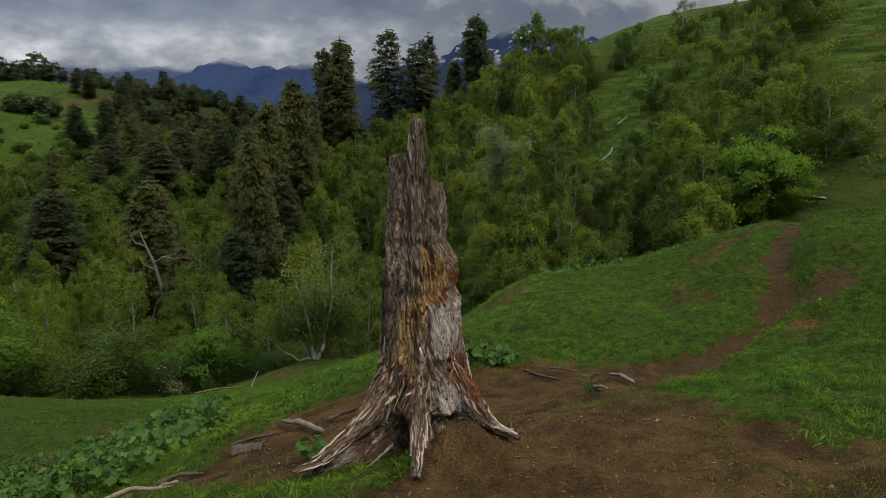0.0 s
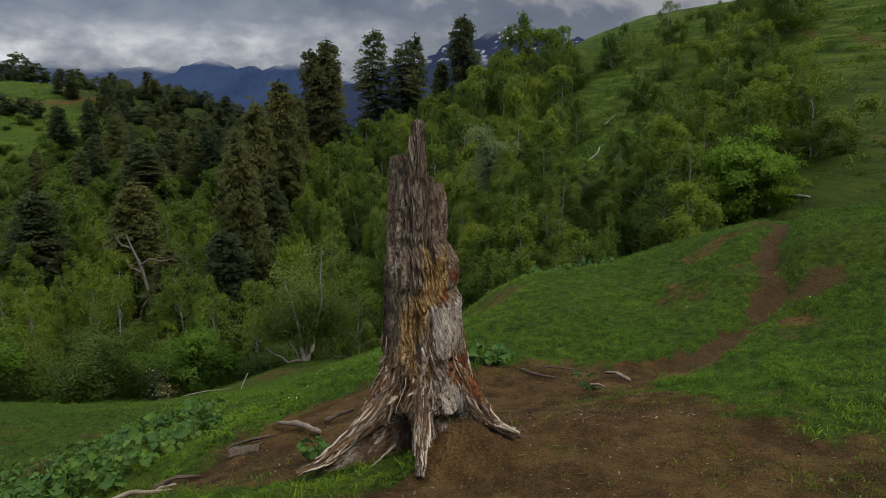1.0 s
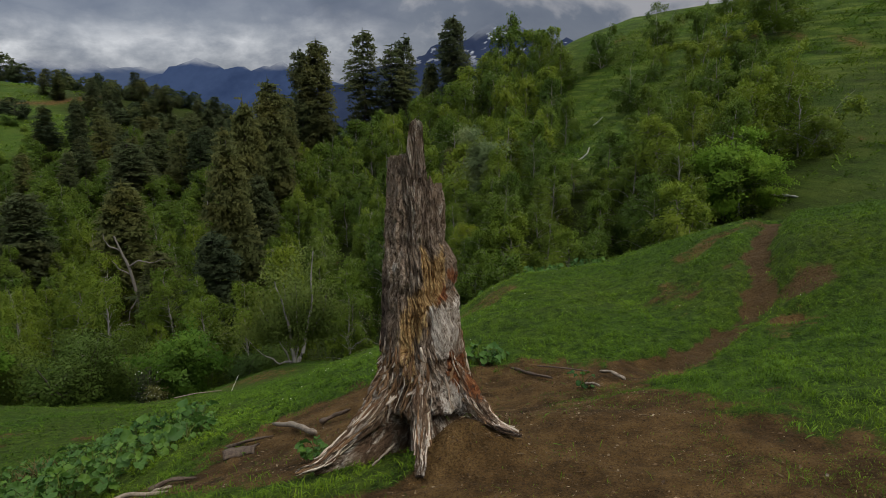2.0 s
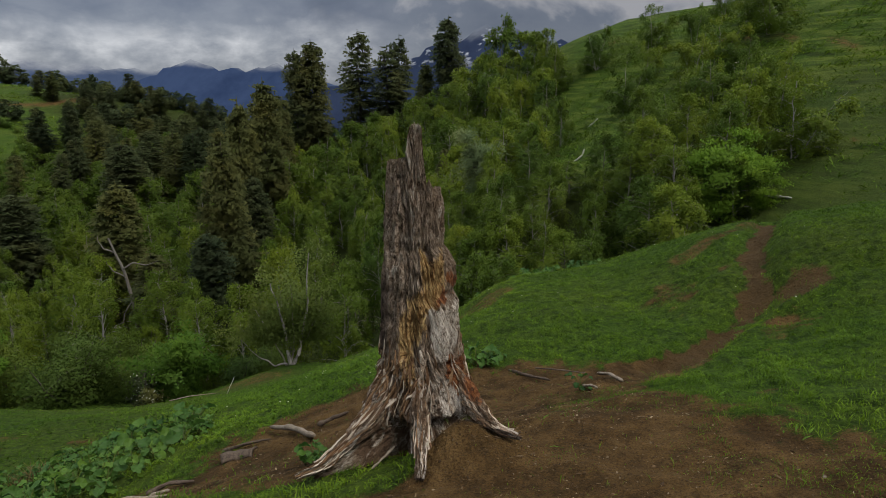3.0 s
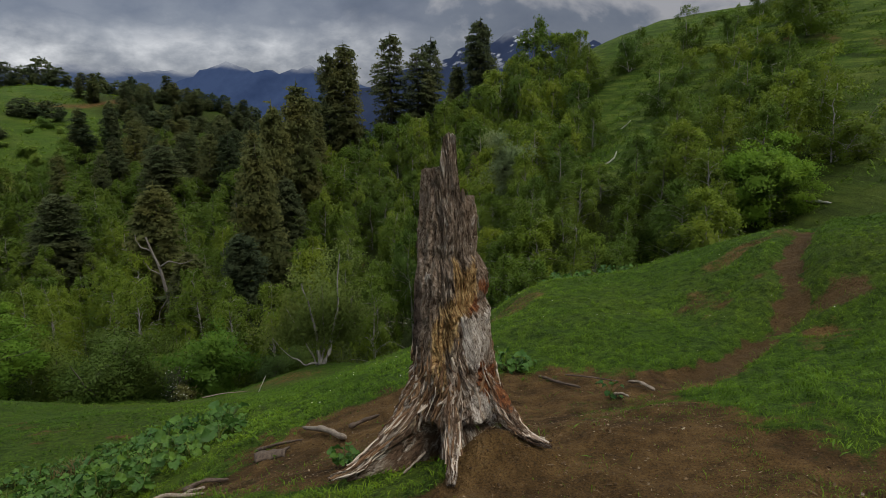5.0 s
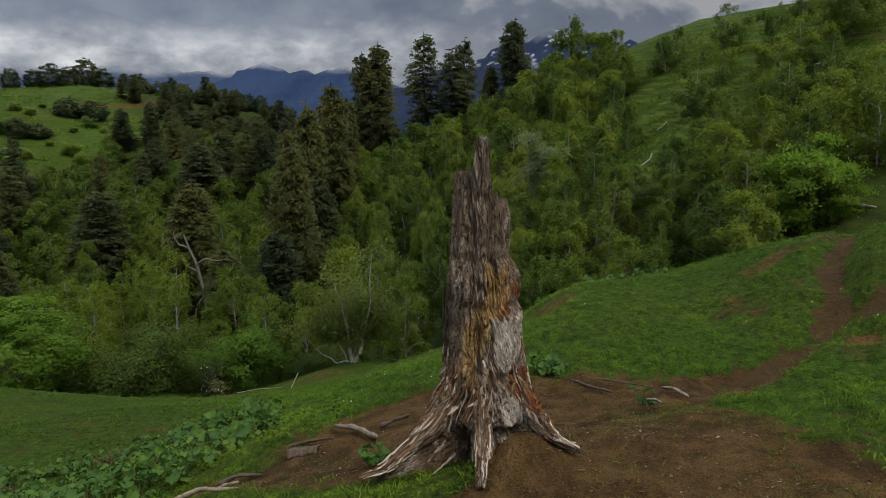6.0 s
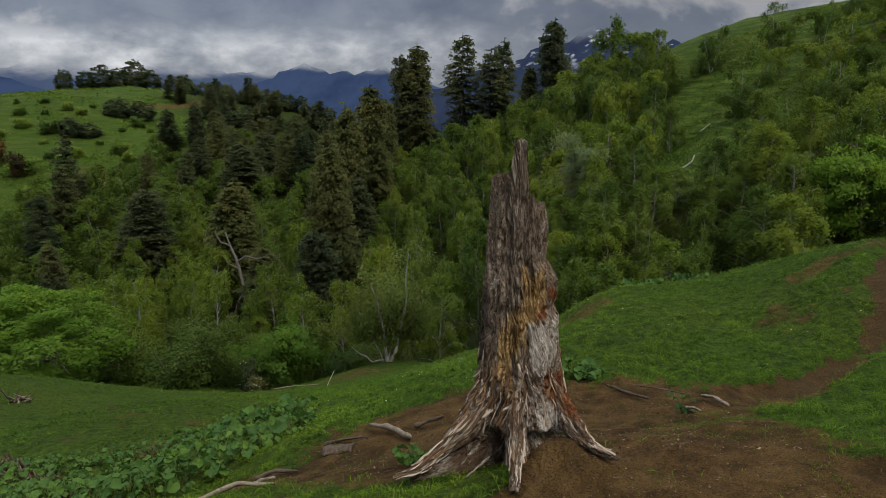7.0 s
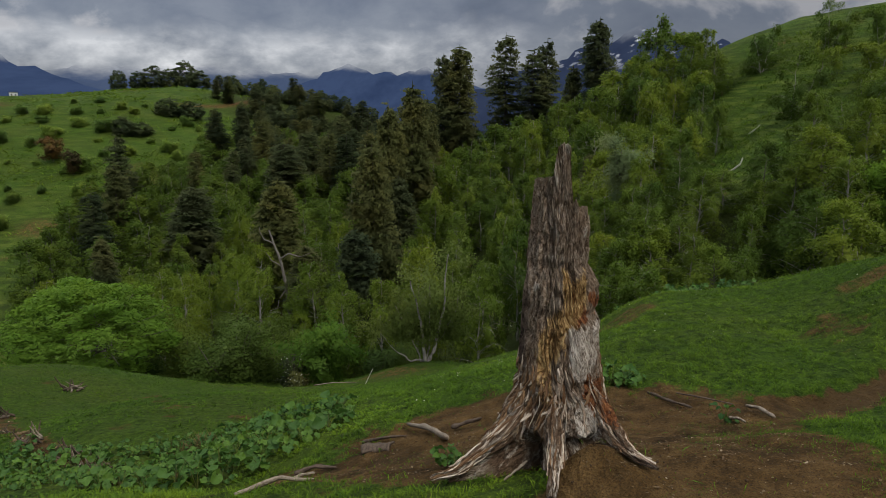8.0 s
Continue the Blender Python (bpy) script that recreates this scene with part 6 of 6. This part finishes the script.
def bark_slab():
    """A curled plate of bark, thick, with a torn rim."""
    n, m = 14, 10
    U, W = np.meshgrid(np.linspace(-1, 1, n), np.linspace(-1, 1, m), indexing="ij")
    jag = (fbm(U * 3 + 4, W * 3, 0, 95, 3) - 0.5)
    x, y = 0.22 * U * (1 + 0.25 * jag), 0.10 * W * (1 + 0.8 * (fbm(U * 4, 3, 0, 96, 2) - 0.5))
    top = 0.03 + 0.045 * (1 - W ** 2) + 0.03 * jag
    v = np.concatenate([np.stack([x, y, top], -1).reshape(-1, 3), np.stack([x, y, top - 0.028], -1).reshape(-1, 3)])
    f = grid_faces(n, m)
    rim = [i * m for i in range(n)] + [(n - 1) * m + j for j in range(1, m)] + [i * m + m - 1 for i in range(n - 2, -1, -1)] + [j for j in range(m - 2, 0, -1)]
    o = n * m
    sides = np.array([[a, b, b + o, a + o] for a, b in zip(rim, rim[1:] + rim[:1])])
    me = quick_mesh("bark_slab", v, np.concatenate([f[:, ::-1], f + o, sides]), M_BARKCHIP, True)
    ob = new("bark_slab", me)
    ob.matrix_basis = pose(-2.28, 2.12, ground_z(-2.28, 2.12) - 0.01, 8, -14, -8)
    tagged(ob, "curled grey slab of bark on bare earth", "bark")


bark_slab()
stick("brown root showing over the bark slab", ((-2.62, 2.62, 0.02), (-2.3, 2.5, 0.05), (-1.95, 2.45, 0.0)), 0.024, 0.012, M_BARKCHIP, 18, "exposed_root")


def brush_pile(x, y, size, count, seed):
    rng = np.random.default_rng(seed)
    e = new("brushwood_pile")
    for k in range(count):
        az, ln = rng.uniform(0, 6.28), size * rng.uniform(0.15, 0.55)
        cx, cy = x + rng.normal(0, 0.25 * size), y + rng.normal(0, 0.2 * size)
        d = np.array([np.cos(az), np.sin(az)]) * ln / 2
        h = rng.uniform(0.0, 0.25) * size
        me = stick_mesh("stick", ((cx - d[0], cy - d[1], 0.03), (cx, cy, h * 0.6 + 0.05), (cx + d[0], cy + d[1], h + rng.uniform(0.05, 0.45) * size)), 0.045 * size, 0.012 * size, M_DRIFT if rng.random() < 0.2 else M_BARKCHIP, 6, seed + k)
        part_of("stick", me, e)
    tagged(e, "heap of broken grey brushwood in the meadow", "brushwood", "brushwood of the meadow")


for k, (x, y, s, c) in enumerate(((-17.6, 14.1, 1.5, 12), (-16.4, 10.0, 1.2, 11), (-13.6, 7.3, 0.8, 7), (-10.2, 4.7, 0.9, 10), (-9.1, 4.2, 0.7, 8), (-8.4, 3.8, 0.7, 9), (-7.7, 3.3, 0.7, 9), (-6.9, 2.6, 0.7, 9), (-6.2, 1.95, 0.6, 8), (-5.4, 2.9, 0.45, 6))):
    brush_pile(x, y, s * 0.7, c, 400 + 20 * k)
blades("dry_grass", 1300, (-7.1, -5.5, 3.5, 4.8), (0.10, 0.24), (0.008, 0.016), 111, M_DRY, "clump of dry straw-coloured grass", lambda x, y: fade(0.75, 0.3, np.hypot((x + 6.3) / 0.75, (y - 4.15) / 0.5)), 0.5)


M_SILVERWOOD = grey_wood_material("silver_dead_wood", (0.075, 0.062, 0.050), (0.25, 0.22, 0.185))


def snag():
    """A dead silver tree with broken limbs."""
    base = np.array([-24.9, 49.9, 0.0])
    g = ground_z(base[0], base[1])
    e = new("dead_tree")
    e.location = (base[0], base[1], g - 0.2)
    def limb(name, pts, r0, r1):
        p = np.array(pts, float) * np.array([1, 1, 1.14])
        n = 14
        u = np.linspace(0, 1, n)
        q = np.stack([np.interp(u, np.linspace(0, 1, len(p)), p[:, i]) for i in range(3)], 1)
        q += (np.stack([vnoise(u * 5, r0 * 90, k, 3) for k in range(3)], 1) - 0.5) * 0.3 * u[:, None]
        v, f = tube(q, 0.8 * (r0 + (r1 - r0) * u), 8)
        part_of(name, quick_mesh(name, v, f, M_SILVERWOOD, True), e)
    limb("trunk", ((0.3, 0, 0), (0.1, 0, 4), (-0.5, -0.2, 6.8), (-1.3, -0.3, 9.0)), 0.27, 0.09)
    limb("branch", ((-0.5, -0.2, 6.6), (0.6, -0.4, 7.2), (1.6, -0.5, 7.0), (2.6, -0.6, 7.3)), 0.10, 0.03)
    limb("branch", ((-0.9, -0.25, 7.9), (-1.9, -0.3, 8.3), (-2.4, -0.3, 9.2)), 0.10, 0.03)
    limb("branch", ((-0.2, -0.1, 5.9), (-1.3, -0.4, 6.6), (-1.7, -0.5, 7.4)), 0.08, 0.03)
    limb("branch", ((0.1, 0, 4.2), (-0.8, -0.3, 3.0), (-1.2, -0.4, 1.6)), 0.09, 0.03)
    tagged(e, "dead silver-grey tree with broken branches against dark firs", "tree")


snag()


def stem_shrub():
    """A shrub of several pale leaning stems under thin olive leaves."""
    rng = np.random.default_rng(501)
    x0, y0 = -7.2, 29.3
    e = new("birch_shrub")
    e.location = (x0, y0, ground_z(x0, y0) - 0.1)
    stems = (((0, 0, 0, 0.10), (-0.25, 0, 0.9), (-0.15, 0, 2.2), (-0.45, 0.1, 3.4), (-0.9, 0.1, 4.9)), ((0.1, 0, 0, 0.10), (0.55, 0.1, 1.2), (0.95, 0.1, 2.6), (1.1, 0.2, 4.2), (1.3, 0.2, 6.6)),
             ((-0.1, 0, 0.12, 0.055), (-0.9, -0.1, 0.2), (-1.7, -0.2, 0.65), (-2.6, -0.2, 1.7)), ((0, 0, 0, 0.06), (0.15, 0.2, 1.0), (0.2, 0.5, 2.6), (0.1, 0.7, 4.6)), ((0.1, 0.1, 0, 0.05), (0.9, 0.4, 1.6), (1.8, 0.6, 3.4)), ((-0.2, 0, 0, 0.05), (-0.9, 0.3, 1.6), (-1.9, 0.4, 3.3)))
    tips = []
    for k, st in enumerate(stems):
        p, r0 = np.array([c[:3] for c in st], float), st[0][3]
        u = np.linspace(0, 1, 14)
        q = np.stack([np.interp(u, np.linspace(0, 1, len(p)), p[:, i]) for i in range(3)], 1)
        for _ in range(3):
            q[1:-1] = (q[:-2] + 2 * q[1:-1] + q[2:]) / 4
        knob = 1 + 0.5 * (vnoise(u * 9, k * 7.3, 0, 21) - 0.5)
        q[1:-1] += (np.stack([vnoise(u * 6, k * 3.1, c, 22) for c in range(3)], 1)[1:-1] - 0.5) * 0.25
        v, f = tube(q, 1.15 * r0 * (1 - 0.72 * u) * knob, 7)
        part_of("stem", quick_mesh("stem", v, f, M_WHITE_BARK, True), e)
        for c in q[4:]:
            for _ in range(7):
                tips.append(c + rng.normal(0, 0.72, 3) * np.array([1, 1, 0.75]))
    tips = np.array(tips)
    pos = (tips[rng.integers(len(tips), size=15000)] + rng.normal(0, 0.26, (15000, 3)))
    pos[:, 2] = np.abs(pos[:, 2] - 1.3) + 1.3
    pos[:, 1] += 0.55
    v, f = leaf_tris(pos, 0.095, rng, 0.8)
    part_of("crown", crown_mesh("crown", v, M_WILLOW), e)
    tagged(e, "many-stemmed pale-barked shrub with thin olive leaves", "shrub")


stem_shrub()


def blossom_bush(x, y, h, w, seed):
    rng = np.random.default_rng(seed)
    e = tree_thing("blossom_bush", broadleaf(h, w, rng, 1500, 0.12, "bush", 3), M_BARK, M_FIR, "small dark bush dotted with white blossom", "bush", "blossom bushes at the meadow edge")
    e.location = (x, y, ground_z(x, y) - 0.05)
    crown = [c for c in e.children if c.name.startswith("crown")][0].data
    n = len(crown.vertices)
    co = np.empty(n * 3)
    crown.vertices.foreach_get("co", co)
    pick = co.reshape(-1, 3)[rng.integers(n, size=170)] * 1.06
    v, f = leaf_tris(pick, 0.07, rng, 0, 1.0)
    part_of("blossom", quick_mesh("blossom", v, f, M_PETAL), e)


M_PETAL, _nt, _b = material("white_petals", 0.6, 0.2)
_b.inputs["Base Color"].default_value = (0.62, 0.62, 0.52, 1)
blossom_bush(-14.6, 27.6, 1.3, 2.0, 601)
blossom_bush(-15.3, 28.6, 2.8, 2.0, 602)
blossom_bush(-4.6, 47.5, 3.2, 2.6, 603)


# ---- far hill: hut, rusty bushes ----
def hut(x, y):
    e = new("hut")
    e.location = (x, y, ground_z(x, y))
    e.rotation_euler = (0, 0, radians(45))
    M, nt, b = material("white_boards", 0.7, 0.3)
    nt.links.new(ramp_of(nt, tex_noise(nt, 3, 4, 0.6, position(nt)), ((0.3, (0.62, 0.60, 0.56)), (0.7, (0.8, 0.79, 0.76)))), b.inputs["Base Color"])
    D, nt2, b2 = material("dark_opening", 0.4, 0.4)
    b2.inputs["Base Color"].default_value = (0.05, 0.05, 0.05, 1)
    def box(name, sx, sy, sz, at, mat):
        bm = bmesh.new()
        bmesh.ops.create_cube(bm, size=1.0, matrix=Matrix.Translation(at) @ Matrix.Diagonal((sx, sy, sz, 1)))
        bmesh.ops.bevel(bm, geom=bm.edges[:], offset=0.03, segments=1, affect="EDGES")
        me = bpy.data.meshes.new(name)
        bm.to_mesh(me)
        bm.free()
        me.materials.append(mat)
        part_of(name, me, e)
    box("wall", 2.2, 1.6, 1.6, (0, 0, 0.8), M)
    box("roof", 2.4, 1.8, 0.15, (0, 0, 1.66), M_BARKCHIP)
    box("window", 0.4, 0.1, 0.5, (-0.5, -0.8, 0.95), D)
    box("window", 0.4, 0.1, 0.5, (0.5, -0.8, 0.95), D)
    tagged(e, "small white hut beside the hill track", "hut")


hut(-163.0, 168.5)
M_RUST = leaf_material("rusty_leaves", (0.07, 0.045, 0.016), (0.13, 0.085, 0.03), 0.3)
rusty = Kind(lambda h, w, r: tree_thing("bush", broadleaf(h, w, r, 2600, 0.30, "maple"), M_BARK, M_RUST, "rust-brown rounded bush on the far hill", "bush", "rusty bushes of the far hill"), 1, 6, 6, 18)
rusty.put((-103.2, 112.5, 5.6, 5.0))
rusty.put((-94.5, 107.5, 5.4, 3.4))


# ---- litter on the bare earth ----
def litter(name, count, box, size, seed, mat, label, category, keep, flat=0.25, long=3.0):
    """Small angular bits, each a squashed eight-cornered block."""
    rng = np.random.default_rng(seed)
    x, y = rng.uniform(box[0], box[1], count), rng.uniform(box[2], box[3], count)
    ok = rng.random(count) < keep(x, y)
    x, y = x[ok], y[ok]
    n = len(x)
    z = ground_height(x, y) - 0.03
    s = rng.uniform(*size, n) * rng.choice([0.6, 1.0, 1.7], n, p=[0.5, 0.38, 0.12])
    az = rng.uniform(0, 2 * np.pi, n)
    c = np.array([[a, b, d] for a in (-1, 1) for b in (-1, 1) for d in (-1, 1)], float)
    p = c[None] * (1 + rng.uniform(-0.75, 0.35, (n, 8, 3)))
    p[..., 0] *= long * rng.uniform(0.4, 1.0, n)[:, None]
    p[..., 2] *= flat
    tilt = rng.normal(0, 0.25, n)[:, None]
    p[..., 2] += p[..., 0] * tilt
    p *= s[:, None, None] / 2
    q = np.stack([p[..., 0] * np.cos(az)[:, None] - p[..., 1] * np.sin(az)[:, None] + x[:, None], p[..., 0] * np.sin(az)[:, None] + p[..., 1] * np.cos(az)[:, None] + y[:, None], p[..., 2] + z[:, None] + s[:, None] * 0.1], -1)
    faces = np.array([[0, 1, 3, 2], [4, 6, 7, 5], [0, 4, 5, 1], [2, 3, 7, 6], [0, 2, 6, 4], [1, 5, 7, 3]])
    f = (np.arange(n)[:, None, None] * 8 + faces[None]).reshape(-1, 4)
    return tagged(new(name, quick_mesh(name, q.reshape(-1, 3), f, mat)), label, category, kind="stuff")


def island_material(name, stops, rough=0.85):
    m, nt, b = material(name, rough, 0.2)
    g = nt.nodes.new("ShaderNodeNewGeometry")
    c = ramp_of(nt, g.outputs["Random Per Island"], stops)
    n = tex_noise(nt, 60, 4, 0.6, g.outputs["Position"])
    nt.links.new(mix_col(nt, ramp_of(nt, n, ((0.35, (0.5, 0.5, 0.5)), (0.65, (0, 0, 0)))), c, (0.05, 0.034, 0.022)), b.inputs["Base Color"])
    return m


M_CHIP = island_material("wood_chips", ((0.0, (0.09, 0.050, 0.020)), (0.70, (0.19, 0.125, 0.060)), (1.0, (0.40, 0.305, 0.195))))
M_CLOD = island_material("earth_clods", ((0.0, (0.050, 0.026, 0.009)), (0.7, (0.110, 0.060, 0.022)), (1.0, (0.19, 0.115, 0.05))))
by_stump = lambda x, y: bare(x, y) * np.clip(1.25 - np.hypot(x - 0.8, y - 0.4) / 3.4, 0.10, 1)
litter("wood_chips", 17000, (-4.2, 4.2, -3.2, 3.6), (0.003, 0.0095), 701, M_CHIP, "scattered pale chips of rotten wood", "wood chips", by_stump, 0.3, 3.4)
litter("earth_clods", 34000, (-4.2, 7.5, -3.2, 8.5), (0.005, 0.016), 702, M_CLOD, "crumbs and clods of dry brown earth", "earth", lambda x, y: bare(x, y) * 0.9, 0.6, 1.2)
litter("dead_leaves", 5200, (-17, -5, 1.2, 10.5), (0.02, 0.06), 705, M_CHIP, "strip of brown dead leaves and twigs", "leaf litter", lambda x, y: (1 - fade(0.1, 0.4, line_distance(((-16.5, 10), (-10.2, 4.7), (-7.7, 3.3), (-6.2, 1.9), (-5.4, 2.6)), x, y))) * 1.0, 0.3, 2.2)
litter("pebbles", 500, (-4, 7.5, -3.2, 8.5), (0.006, 0.014), 703, M_DRIFT, "small grey pebbles on the earth", "pebbles", lambda x, y: bare(x, y) * 0.6, 0.7, 1.1)
blades("grass", 60000, (-2.6, 5.0, -3.2, 1.6), (0.012, 0.028), (0.003, 0.006), 104, M_GRASS, "sparse grass sprouting from the bare earth", lambda x, y: fade(0.44, 0.62, fbm(x * 1.9, y * 1.9, 0, 97, 4)) * np.clip(0.10 + fade(1.2, 2.6, x + 0.25 * y) * 0.8, 0, 1), 0.9)
litter("flowers", 1500, (-4, 8.5, 2.5, 12.5), (0.008, 0.016), 704, M_PETAL, "tiny white meadow flowers in the grass", "flowers", lambda x, y: (1 - bare(x, y)) * (0.16 + 0.8 * np.exp(-((x - 3.8) ** 2 + (y - 11.6) ** 2))), 0.5, 1.0).location = (0, 0, 0.075)
